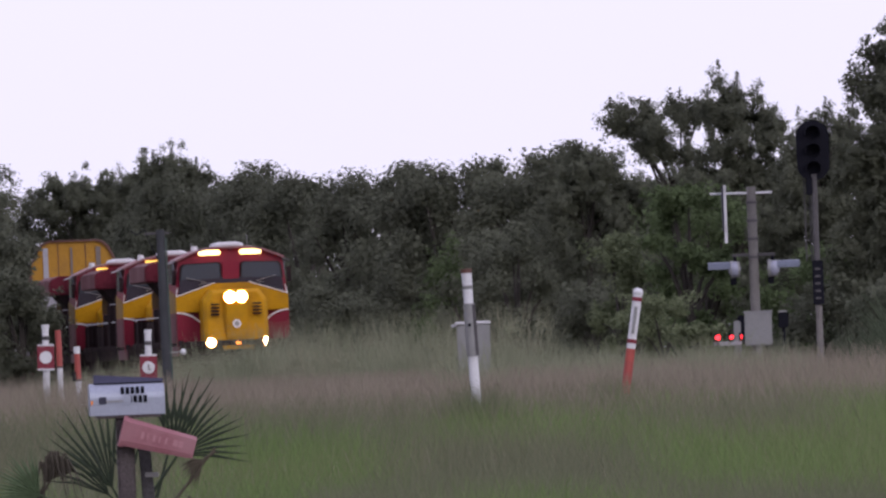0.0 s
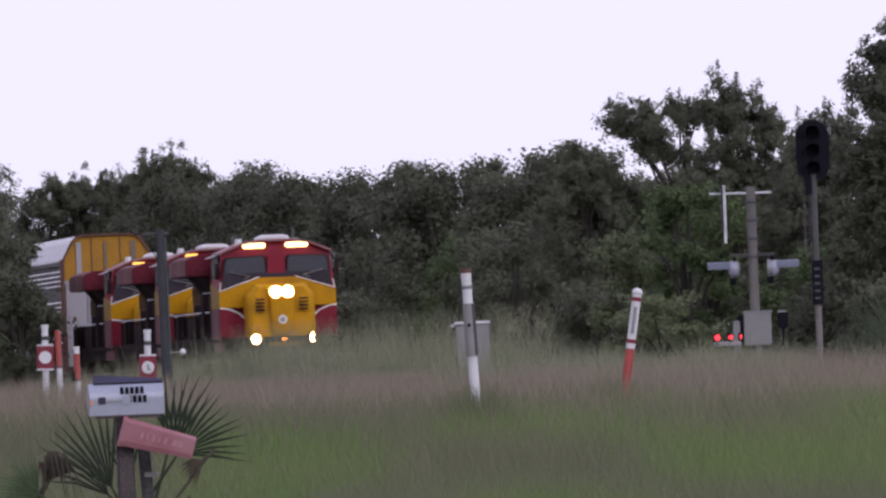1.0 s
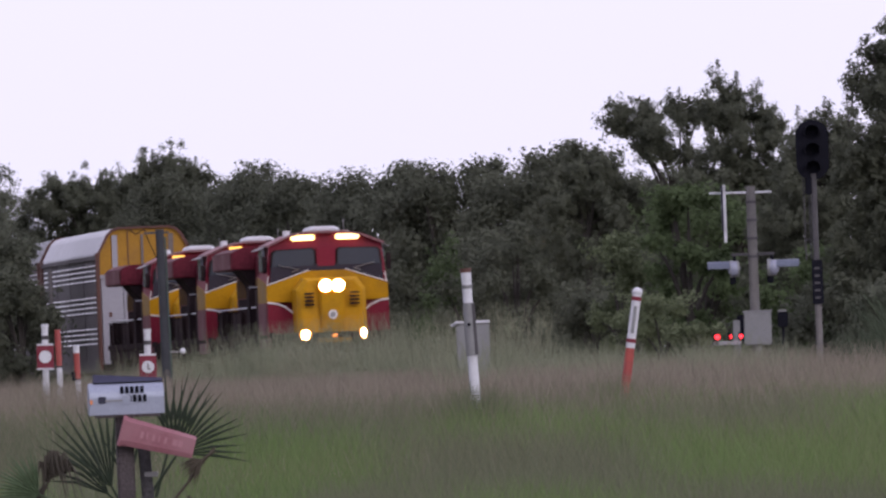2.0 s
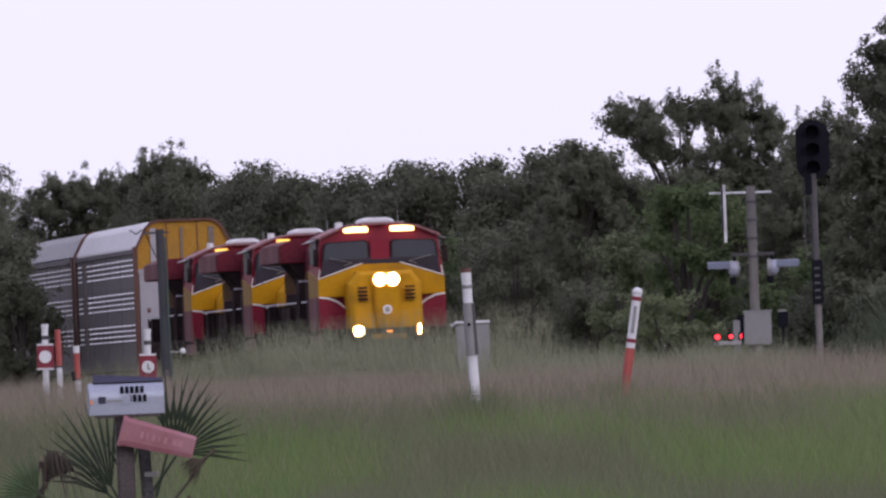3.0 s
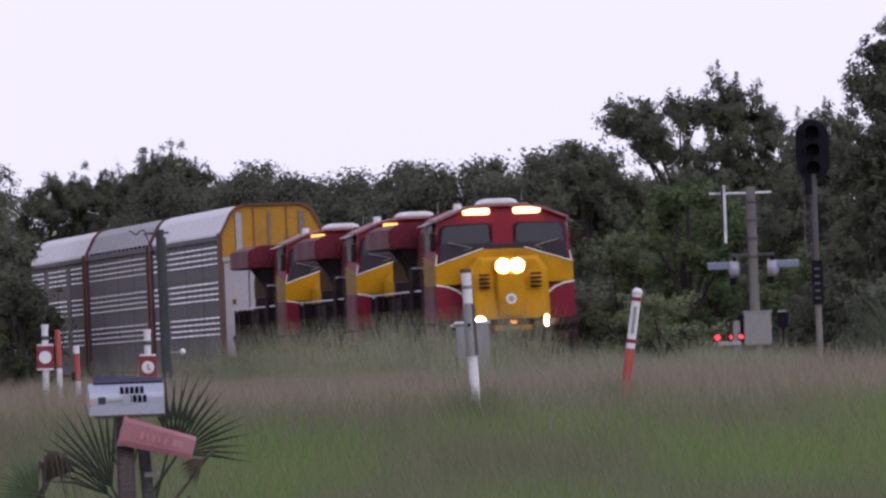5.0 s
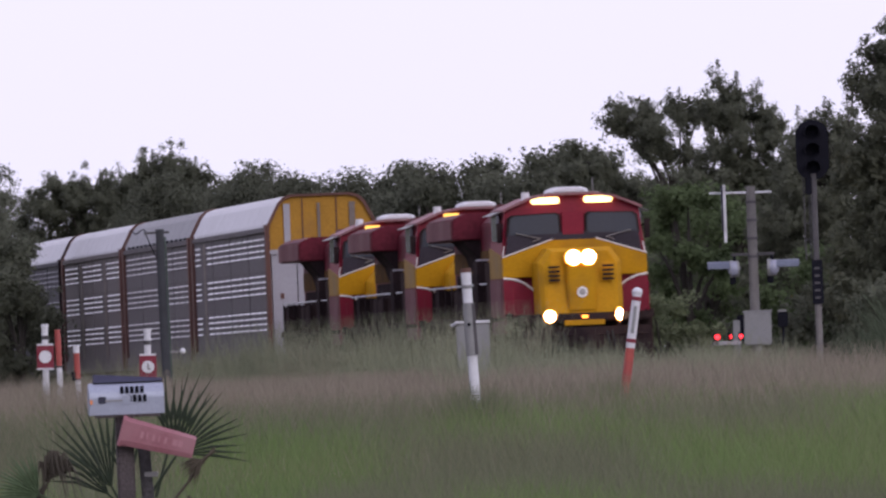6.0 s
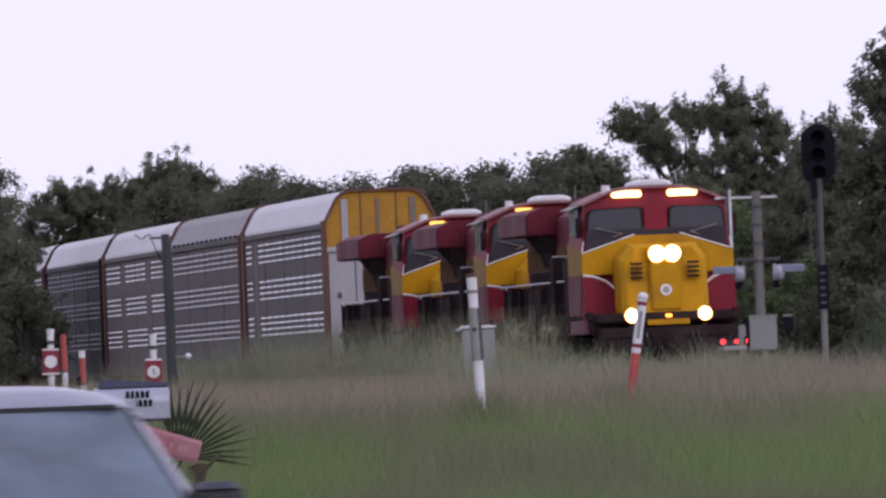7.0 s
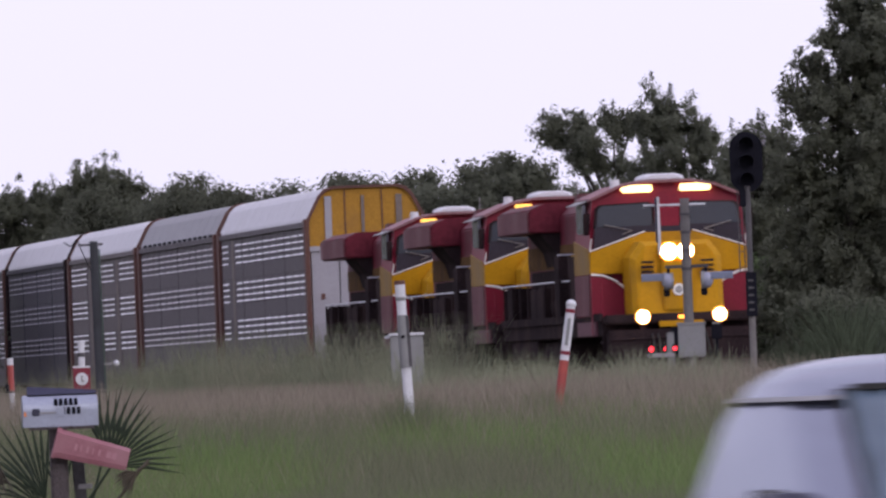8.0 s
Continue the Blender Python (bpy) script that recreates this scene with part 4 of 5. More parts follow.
def build_grass():
    rng = np.random.default_rng(9)
    y = rng.uniform(80, 330, 250000)
    x = rng.uniform(-0.0315, 0.0355, len(y)) * y
    keep = (x - track_x(y) < -2.5)
    x, y = x[keep], y[keep]
    patch = np.sin(x * 0.9 + y * 0.05) * np.sin(y * 0.11 + 1.0 + x * 0.2)
    h = rng.uniform(0.5, 0.95, len(x)) * (1 + 0.15 * patch) * (0.55 + 0.45 * step(y, 100, 150)) * (1 - 0.35 * (x < -0.9) * (y < 112))
    # fresh grass grows in a ragged band across the middle of the field
    band = step(y, 102, 113) * (1 - step(y, 148, 178)) * (0.35 + 0.5 * step(x, -0.5, 2.5))
    lush = np.sin(x * 1.5 + 0.6) * np.sin(y * 0.085 + 0.4 + x * 0.3) + band + rng.normal(0, 0.22, len(x)) > 0.52
    for some, mat, label in ((~lush, GRASS, "rough green meadow grass"), (lush, LUSH, "patches of fresh green meadow grass")):
        for far in (False, True):
            pick = some & ((y > 205) == far)
            n = int(pick.sum())
            wide = rng.uniform(0.003, 0.0062, n) * (0.55 + y[pick] / 200) * (1.5 if far else 1.0)
            build = slim_blades if far else blades
            tagged(new("grass", raw_mesh("grass", build(rng, x[pick], y[pick], h[pick], wide, rng.uniform(0.1, 0.6, n)), 3 if far else 4, mat)),
                   label + (" far off" if far else ""), "grass", kind="stuff")
    x, y = scatter(rng, 125000, 120, 335)
    keep = (x - track_x(y) < -2.2) & (rng.uniform(0, 1, len(x)) < (0.05 + 0.95 * step(y, 95, 265)) * (0.7 + 0.65 * np.sin(x * 1.3 + y * 0.07) * np.sin(y * 0.13 + x * 0.5)))
    x, y = x[keep], y[keep]
    h = rng.uniform(0.8, 1.2, len(x)) * (0.5 + 0.5 * step(y, 120, 200)) * (1 + 0.14 * (x < -3.6) * (y < 240))
    tagged(new("dry_grass", raw_mesh("dry_grass", blades(rng, x, y, h, rng.uniform(0.006, 0.014, len(x)), rng.uniform(0.08, 0.55, len(x))), 4, TAN)),
           "tall dry tan grass with seed heads", "grass", kind="stuff")
    # tall pale weeds on the bank
    tufts, each = 1100, 58
    ty = rng.uniform(296, 470, tufts)
    toff = -rng.uniform(2.8, 6.2, tufts)
    tall = rng.uniform(0.45, 1.38, tufts) * (1 + 0.25 * np.sin(ty * 0.31) * np.sin(ty * 0.083 + 2)) * (0.72 + 0.68 * step(ty, 312, 345) - 0.42 * step(ty, 385, 430))
    n = tufts * each
    a, r = rng.uniform(0, 2 * np.pi, n), np.abs(rng.normal(0, 0.3, n))
    y = np.repeat(ty, each) + np.sin(a) * r * 2
    x = track_x(np.repeat(ty, each)) + np.repeat(toff, each) + np.cos(a) * r
    x = np.minimum(x, track_x(y) - 2.3)
    h = np.clip(np.repeat(tall, each) * rng.uniform(0.5, 1.2, n) * 1.25 * (1 - 0.3 * np.minimum(1, r)), 0.3, 2.4)
    tagged(new("tall_weeds", raw_mesh("tall_weeds", blades(rng, x, y, h, rng.uniform(0.006, 0.014, n), rng.uniform(0.05, 0.45, n)), 4, WEED)),
           "tall pale green weeds along the railway bank", "weeds", kind="stuff")
    # fluffy leaf and seed heads that round the weeds off
    puffs, per = 1900, 140
    own = rng.integers(0, tufts, puffs)
    c = np.stack([track_x(ty[own]) + toff[own] + rng.normal(0, 0.3, puffs), ty[own] + rng.normal(0, 0.6, puffs), np.zeros(puffs)], axis=1)
    c[:, 0] = np.minimum(c[:, 0], track_x(c[:, 1]) - 2.4)
    c[:, 2] = land(c[:, 0], c[:, 1]) + tall[own] * rng.uniform(0.25, 0.92, puffs)
    d = rng.normal(size=(puffs, per, 3)) * rng.uniform(0.06, 0.13, (puffs, 1, 3)) * np.array([0.9, 0.9, 1.2])
    p = (c[:, None] + d).reshape(-1, 3)
    face = (d / 0.12 + np.array([0, 0, 0.6])).reshape(-1, 3)
    tagged(new("weed_leaves", raw_mesh("weed_leaves", leaf_blades(rng, p, rng.uniform(0.016, 0.034, len(p)), face), 3, WEED)),
           "small pale leaves and seed heads on the weeds", "weeds", kind="stuff")
    # lower weeds in front of the crossing
    tufts, each = 260, 60
    ty = rng.uniform(258, 300, tufts)
    tx = rng.uniform(0.006, 0.0225, tufts) * ty
    tall = rng.uniform(0.75, 1.25, tufts) * (1 + 0.2 * np.sin(tx * 5.1) * np.sin(tx * 2.3 + 1))
    n = tufts * each
    a, r = rng.uniform(0, 2 * np.pi, n), np.abs(rng.normal(0, 0.22, n))
    y = np.repeat(ty, each) + np.sin(a) * r * 2
    x = np.repeat(tx, each) + np.cos(a) * r
    h = np.repeat(tall, each) * rng.uniform(0.55, 1.15, n)
    tagged(new("weeds", raw_mesh("weeds", blades(rng, x, y, h, rng.uniform(0.008, 0.02, n), rng.uniform(0.1, 0.55, n)), 4, WEED)),
           "pale weeds in front of the railway crossing", "weeds", kind="stuff")
    # cane beside the wood
    n = 9000
    y = rng.uniform(326, 340, n)
    x = rng.uniform(8.7, 12.6, n)
    h = rng.uniform(0.8, 2.6, n) * (0.75 + 0.25 * np.sin(x * 4))
    tagged(new("cane", raw_mesh("cane", blades(rng, x, y, h, rng.uniform(0.012, 0.035, n), rng.uniform(0.1, 0.7, n)), 4, CANE)),
           "tall dull green cane beside the trees", "cane", kind="stuff")
    # weeds round the utility box
    n = 1500
    a, r = rng.uniform(0, 2 * np.pi, n), rng.uniform(0, 0.5, n)
    k = rng.integers(0, 12, n)
    x, y = 0.0 + k * 0.09 + np.cos(a) * r * 0.4, 258 + (k % 4) * 1.2 + np.sin(a) * r
    h = (1.2 + 0.3 * np.sin(k * 2.3)) * rng.uniform(0.6, 1.15, n)
    tagged(new("weeds", raw_mesh("weeds", blades(rng, x, y, h, rng.uniform(0.008, 0.02, n), rng.uniform(0.1, 0.5, n)), 4, WEED)),
           "pale weeds round the utility box", "weeds", kind="stuff")


def build_tufts():
    """Taller grass that hides the feet of the marker posts."""
    rng = np.random.default_rng(21)
    for x0, y0, high in ((0.33, 171, 1.02), (2.02, 196, 1.02), (-5.85, 226, 1.1)):
        n = 1500
        a, r = rng.uniform(0, 2 * np.pi, n), np.abs(rng.normal(0, 0.5, n))
        x, y = x0 + np.cos(a) * r * 0.75, y0 + np.sin(a) * r * 2
        h = high * rng.uniform(0.75, 1.12, n) * (1 - 0.12 * np.minimum(1.5, r))
        tagged(new("grass_tuft", raw_mesh("grass_tuft", blades(rng, x, y, h, rng.uniform(0.004, 0.009, n), rng.uniform(0.05, 0.4, n)), 4, GRASS)),
               "taller grass round a marker post", "grass", kind="stuff")


build_trees()
build_grass()
build_tufts()
# ---- things in the field, nearest first ----
def mailbox():
    x, y, z = -1.985, 97.0, 0.99
    ob = thing("mailbox", "dented galvanised mailbox on a grey timber post", "mailbox", pose(x, y, 0, 0, 0, 4))
    bm = boxed(-0.078, 0.03, -0.055, 0.055, -0.1, 0.985, 0.012)
    part("post", bm, TIMBER, ob, "weathered grey timber post")
    part("board", boxed(-0.2, 0.2, -0.08, 0.08, 0.972, 0.992, 0.004), TIMBER, ob)
    arch = [(-0.085, z)] + [(-0.085 * math.cos(radians(a)), z + 0.108 + 0.085 * math.sin(radians(a))) for a in range(0, 181, 20)] + [(0.085, z)]
    bm = prism(bmesh.new(), arch, -0.215, 0.225, "x", 0.004)
    part("body", bm, TIN, ob)
    lid = [(a * 1.06, z + (b - z) * 1.035) for a, b in arch]
    part("door", prism(bmesh.new(), lid, -0.24, -0.205, "x", 0.005), TIN, ob, "hinged tin door")
    roof = part("rain_cover", loft(bmesh.new(), [[Vector((x, a, b + (b > 1.2) * up)) for a, b in ((0.01, 1.192), (0.085, 1.18), (0.085, 1.215), (0.01, 1.222))] for x, up in ((-0.205, 0.022), (0.222, -0.012))]), TINROOF, ob, "dark blue cover strip")
    part("reflector", boxed(-0.232, -0.22, -0.1, -0.085, 1.06, 1.085), AMBER_PAINT, ob, "small orange reflector")
    flag = part("flag_pivot", boxed(-0.182, -0.135, -0.097, -0.083, 1.062, 1.105, 0.004), DARK, ob)
    part("flag_arm", boxed(-0.14, -0.03, -0.094, -0.086, 1.074, 1.082), STEEL, flag)
    part("flag_tip", boxed(-0.035, 0.02, -0.094, -0.086, 1.05, 1.11, 0.003), TIN, flag)
    tile = bmesh.new()
    box(tile, -0.011, 0.011, -0.004, 0.004, -0.022, 0.022, 0.002)
    first = part("bar", tile, SHADE, ob)
    first.matrix_basis = pose(-0.035, -0.089, 1.142)
    for k in range(1, 5):
        shared("bar", first.data, pose(-0.035 + k * 0.031, -0.089, 1.142), ob)
    for k in range(4):
        shared("bar", first.data, pose(0.012 + k * 0.031, -0.089, 1.088), ob)
    return ob


def paper_tube():
    ob = thing("newspaper_tube", "faded red plastic newspaper tube tilted on the post", "newspaper tube", pose(-2.02, 96.92, 0.895, 0, 15.5, 4))
    outer = [(-0.075, -0.095), (0.075, -0.095), (0.085, -0.06), (0.085, 0.06), (0.06, 0.088), (-0.06, 0.088), (-0.085, 0.06), (-0.085, -0.06)]
    bm = bmesh.new()
    rings = []
    for x, k in ((0.0, 1.0), (0.02, 0.97), (0.44, 0.76), (0.455, 0.70)):
        rings.append([Vector((x, a * k, b * k)) for a, b in outer])
    loft(bm, rings)
    part("tube", bm, PINK, ob)
    lip = bmesh.new()
    loft(lip, [[Vector((x, a * 1.05, b * 1.05)) for a, b in outer] for x in (-0.012, 0.012)])
    part("lip", lip, PINK, ob, "paler worn rim")
    for k, w in enumerate((0.03, 0.022, 0.03, 0.026, 0.034, 0.02, 0.03, 0.028)):
        x = 0.1 + k * 0.036
        part("bar", boxed(x, x + w, -0.083 + x * 0.045, -0.07, -0.022, 0.018), PINKTXT, ob)
    return ob


AMBER_PAINT = material("orange_reflector", (0.8, 0.24, 0.03), 0.3)


def second_post():
    ob = thing("leaning_post", "short dark timber post behind the mailbox", "post", pose(-1.86, 97.25, 0))
    part("shaft", boxed(-0.035, 0.04, -0.04, 0.04, -0.1, 0.82, 0.01, Matrix.Rotation(radians(-3), 4, "Y")), POLEWOOD, ob)
    part("strap", boxed(-0.04, 0.045, -0.045, 0.045, 0.6, 0.63, 0.004), STEEL, ob)


def fan(ob, base, tip_dir, size, spread, count, mat, droop, seed):
    """One palmetto frond: a stalk and narrow folded leaflets."""
    rng = np.random.default_rng(seed)
    base, d = Vector(base), Vector(tip_dir).normalized()
    hub = base + d * size * 0.55
    bm = rod(bmesh.new(), base, hub, 0.012, 0.007, 6)
    stalk = part("frond_stalk", bm, mat, ob)
    side = d.cross(Vector((0.15, -1, 0.1))).normalized()
    nrm = side.cross(d).normalized()
    for k in range(count):
        a = radians(spread) * (k / (count - 1) - 0.5) * 2
        v = (d * math.cos(a) + side * math.sin(a) + nrm * rng.uniform(-0.12, 0.12)).normalized()
        ln = size * (0.78 + 0.22 * math.cos(a)) * rng.uniform(0.86, 1.06)
        w = v.cross(nrm).normalized() * (0.006 + 0.008 * size)
        mid = hub + v * ln * 0.5
        end = hub + v * ln + Vector((0, 0, -droop * ln * rng.uniform(0.5, 1.3)))
        fold = nrm * 0.008
        bm = bmesh.new()
        pts = [bm.verts.new(p) for p in (hub - w * 0.25, hub + fold * 0.3, hub + w * 0.25, mid + w, mid + fold, mid - w, end)]
        for f in ((0, 1, 4, 5), (1, 2, 3, 4), (4, 3, 6), (5, 4, 6)):
            bm.faces.new([pts[i] for i in f])
        part("leaflet", bm, mat, stalk)


def palmetto():
    ob = thing("palmetto", "saw palmetto with stiff fan leaves behind the mailbox", "palm", pose(-1.9, 98.6, 0.0))
    bm = bmesh.new()
    for k in range(6):
        rod(bm, (0.05 * math.sin(k * 2.1), 0.05 * math.cos(k * 2.1), k * 0.07 - 0.05), (0.03, 0, k * 0.07 + 0.06), 0.11 - 0.008 * k, 0.075, 9)
    part("trunk", bm, BARK, ob, "short fibrous trunk")
    fan(ob, (0.02, 0, 0.50), (0.58, -0.1, 0.80), 0.52, 60, 17, FROND, 0.06, 1)
    fan(ob, (0.04, 0.05, 0.46), (0.28, 0.1, 0.95), 0.56, 24, 7, FROND, 0.03, 2)
    fan(ob, (-0.08, 0, 0.22), (-0.42, 0.05, 0.86), 0.64, 30, 10, FROND, 0.04, 3)
    fan(ob, (-0.08, 0.05, 0.30), (-0.66, 0.2, 0.70), 0.48, 26, 7, FROND, 0.12, 4)
    fan(ob, (-0.1, -0.06, 0.32), (-0.1, -0.1, 0.9), 0.40, 20, 6, FROND, 0.02, 5)
    part("frond_stalk", rod(bmesh.new(), (0.04, -0.02, 0.3), (0.42, -0.05, 0.76), 0.011, 0.008, 6), DEADFROND, ob)
    fan(ob, (0.42, -0.05, 0.74), (-0.75, -0.1, -0.5), 0.17, 38, 13, DEADFROND, 0.25, 6)
    fan(ob, (0.05, -0.08, 0.3), (0.5, -0.2, 0.2), 0.28, 34, 9, DEADFROND, 0.8, 7)
    fan(ob, (-0.05, -0.05, 0.25), (-0.5, -0.2, 0.0), 0.33, 44, 11, FROND, 0.5, 8)
    other = thing("palmetto", "low palmetto with one drooping brown fan leaf", "palm", pose(-2.64, 97.9, 0.34))
    part("trunk", rod(bmesh.new(), (0, 0, -0.45), (0.02, 0, 0.05), 0.09, 0.06, 9), BARK, other)
    fan(other, (0.24, 0, 0.09), (-0.9, -0.25, 0.42), 0.36, 62, 23, FRESH, 0.06, 9)
    fan(other, (0.04, 0, 0.1), (0.42, -0.1, 0.7), 0.36, 40, 13, DEADFROND, 1.4, 10)
    fan(other, (0.03, 0.02, 0.1), (0.3, -0.1, 0.60), 0.3, 36, 11, DEADFROND, 1.1, 11)
    fan(other, (0.12, 0.03, -0.1), (-0.8, -0.3, 0.12), 0.32, 50, 15, FRESH, 0.12, 12)


def leaning(x, y, tilt):
    """A post's pose on the ground at x, y; tilt: degrees by which its head leans to +x."""
    return pose(x, y, float(land(np.array(x), np.array(y))), 0, tilt, 0)


def white_marker():
    ob = thing("marker_post", "white plastic pipeline marker post with a grey collar", "marker post", leaning(0.335, 175, -2.3) @ pose(0, 0, 0.085))
    part("lower_tube", rod(bmesh.new(), (0, 0, -0.2), (0, 0, 1.32), 0.056, n=16), WHITE, ob)
    bm = rod(bmesh.new(), (0, 0, 1.27), (0, 0, 1.86), 0.066, 0.062, n=16)
    part("collar", bm, CABINET, ob, "grey sleeve")
    # dark strip laid on as the shade down the sleeve's right side
    part("collar_shadow", boxed(0.035, 0.07, -0.055, 0.0, 1.28, 1.85), POLEWOOD, ob, "dark strip for the shaded edge of the sleeve")
    bm = rod(bmesh.new(), (0, 0, 1.85), (0, 0, 2.2), 0.052, 0.058, n=16)
    part("upper_tube", bm, WHITE, ob)
    part("ring", rod(bmesh.new(), (0, 0, 2.02), (0, 0, 2.06), 0.06, n=16), CABINET, ob)
    part("cap", rod(bmesh.new(), (0, 0, 2.2), (0, 0, 2.245), 0.062, n=16), BROWN, ob, "dark brown cap")
    part("knob", rod(bmesh.new(), (-0.01, -0.075, 1.62), (-0.01, -0.06, 1.62), 0.02, n=8), SHADE, ob)


def red_marker():
    ob = thing("marker_post", "leaning white and red marker post with a domed cap", "marker post", leaning(2.11, 200, 9.3) @ pose(0, 0, 0.03))
    part("lower_tube", rod(bmesh.new(), (0, 0, -0.2), (0, 0, 1.36), 0.058, n=16), ORANGE, ob, "faded red lower tube")
    part("upper_tube", rod(bmesh.new(), (0, 0, 1.36), (0, 0, 2.06), 0.058, n=16), WHITE, ob)
    for z in (1.43, 1.97):
        part("red_band", rod(bmesh.new(), (0, 0, z), (0, 0, z + 0.05), 0.0605, n=16), SIGNRED, ob)
    part("writing_strip", boxed(-0.02, 0.02, -0.063, -0.05, 1.55, 1.9), CABINET, ob)
    bm = ball(bmesh.new(), (0, 0, 2.08), 0.07, 0.85, 14)
    part("cap", bm, WHITE, ob, "domed white cap", True)


def sign_marker(x, y, top, plate_z, label, dial):
    ob = thing("marker_sign", label, "marker sign", leaning(x, y, 0.8), "pipeline markers in the field")
    g = ob.matrix_basis.translation.z
    part("tube", rod(bmesh.new(), (0, 0, -0.2), (0, 0, top - g), 0.05, n=14), WHITE, ob)
    part("cap", rod(bmesh.new(), (0, 0, top - g - 0.02), (0, 0, top - g + 0.03), 0.058, n=14), WHITE, ob)
    part("band", rod(bmesh.new(), (0, 0, top - g - 0.2), (0, 0, top - g - 0.14), 0.053, n=14), POLEWOOD, ob)
    zc = plate_z - g
    plate = part("plate", boxed(-0.125, 0.125, -0.075, -0.052, zc - 0.19, zc + 0.19, 0.006), SIGNRED, ob, "dark red plate")
    for z in (zc - 0.19, zc + 0.165):
        part("edge_strip", boxed(-0.123, 0.123, -0.079, -0.07, z, z + 0.025), WHITE, plate)
    part("disc", rod(bmesh.new(), (0, -0.083, zc), (0, -0.07, zc), 0.092, n=24), WHITE, plate, "round white disc")
    if dial:
        part("dial_mark", boxed(-0.012, 0.012, -0.088, -0.08, zc - 0.04, zc + 0.05), STEEL, plate)
        part("dial_mark", boxed(0.0, 0.04, -0.088, -0.08, zc - 0.04, zc - 0.02), STEEL, plate)


def slim_marker(x, y, top, joint, label, upper, lower, capped):
    ob = thing("marker_post", label, "marker post", leaning(x, y, -1), "pipeline markers in the field")
    g = ob.matrix_basis.translation.z
    part("lower_tube", rod(bmesh.new(), (0, 0, -0.2), (0, 0, joint - g), 0.042, n=12), lower, ob)
    part("upper_tube", rod(bmesh.new(), (0, 0, joint - g), (0, 0, top - g), 0.046, n=12), upper, ob)
    part("band", rod(bmesh.new(), (0, 0, joint - g), (0, 0, joint - g + 0.03), 0.05, n=12), POLEWOOD, ob)
    if capped:
        part("cap", rod(bmesh.new(), (0, 0, top - g - 0.1), (0, 0, top - g + 0.01), 0.05, n=12), WHITE, ob)
        part("black_tag", boxed(-0.09, -0.03, -0.05, -0.02, joint - g + 0.0, joint - g + 0.14), SHADE, ob)


def utility_box():
    ob = thing("utility_box", "pale grey utility box in the weeds", "utility box", leaning(0.45, 265, 0))
    g = ob.matrix_basis.translation.z
    part("cabinet", boxed(-0.28, 0.28, -0.2, 0.2, 0.0, 2.02 - g, 0.02), CABINET, ob)
    part("lid", boxed(-0.31, 0.3, -0.23, 0.23, 2.02 - g, 2.07 - g, 0.015), WHITE, ob, "pale lid")
    part("side_arm", boxed(-0.37, -0.28, -0.05, 0.05, 1.98 - g, 2.03 - g, 0.01), WHITE, ob)


def line_pole():
    ob = thing("utility_pole", "short dark timber pole with old wires", "utility pole", leaning(-6.16, 345, -0.6))
    g = ob.matrix_basis.translation.z
    part("shaft", rod(bmesh.new(), (0, 0, -0.3), (0, 0, 4.62 - g), 0.105, 0.092, n=14), OLDPOLE, ob)
    part("cable_guard", boxed(0.095, 0.135, -0.05, 0.02, 0.0, 4.45 - g, 0.01), CABGREEN, ob, "green-grey cable guard")
    part("bracket", boxed(-0.35, 0.2, -0.04, 0.02, 4.52 - g, 4.57 - g, 0.008), POLEWOOD, ob)
    bm = bmesh.new()
    last = Vector((-0.3, 0, 4.58 - g))
    for k in range(1, 7):
        p = Vector((-0.3 - 0.06 * k, 0, 4.58 - g + 0.05 * math.sin(k * 1.3)))
        rod(bm, last, p, 0.012, n=5)
        last = p
    part("wire_end", bm, SHADE, ob)
    bm = bmesh.new()
    rod(bm, (-0.32, 0, 4.55 - g), (-0.1, 0, 4.0 - g), 0.012, n=5)
    part("brace", bm, SHADE, ob)
    part("insulator", ball(bmesh.new(), (0.38, -0.05, 1.92 - g), 0.07, 1.0, 10), WHITE, ob, "white globe fitting", True)
    part("insulator_arm", boxed(0.1, 0.36, -0.06, -0.04, 1.9 - g, 1.93 - g), STEEL, ob)


OLDPOLE = material("tarred_pole_timber", (0.045, 0.047, 0.055), 0.9, vary=0.35, scale=7, bump=0.6)
GREYMAST = material("weathered_grey_mast", (0.165, 0.155, 0.15), 0.8, vary=0.3, scale=6, bump=0.3, dirt=(0.11, 0.10, 0.10))
BLUEGREY = material("blue_grey_visor_paint", (0.105, 0.12, 0.17), 0.5, vary=0.2, scale=6)
CABGREEN = material("green_grey_guard", (0.06, 0.085, 0.075), 0.6, vary=0.2, scale=6)


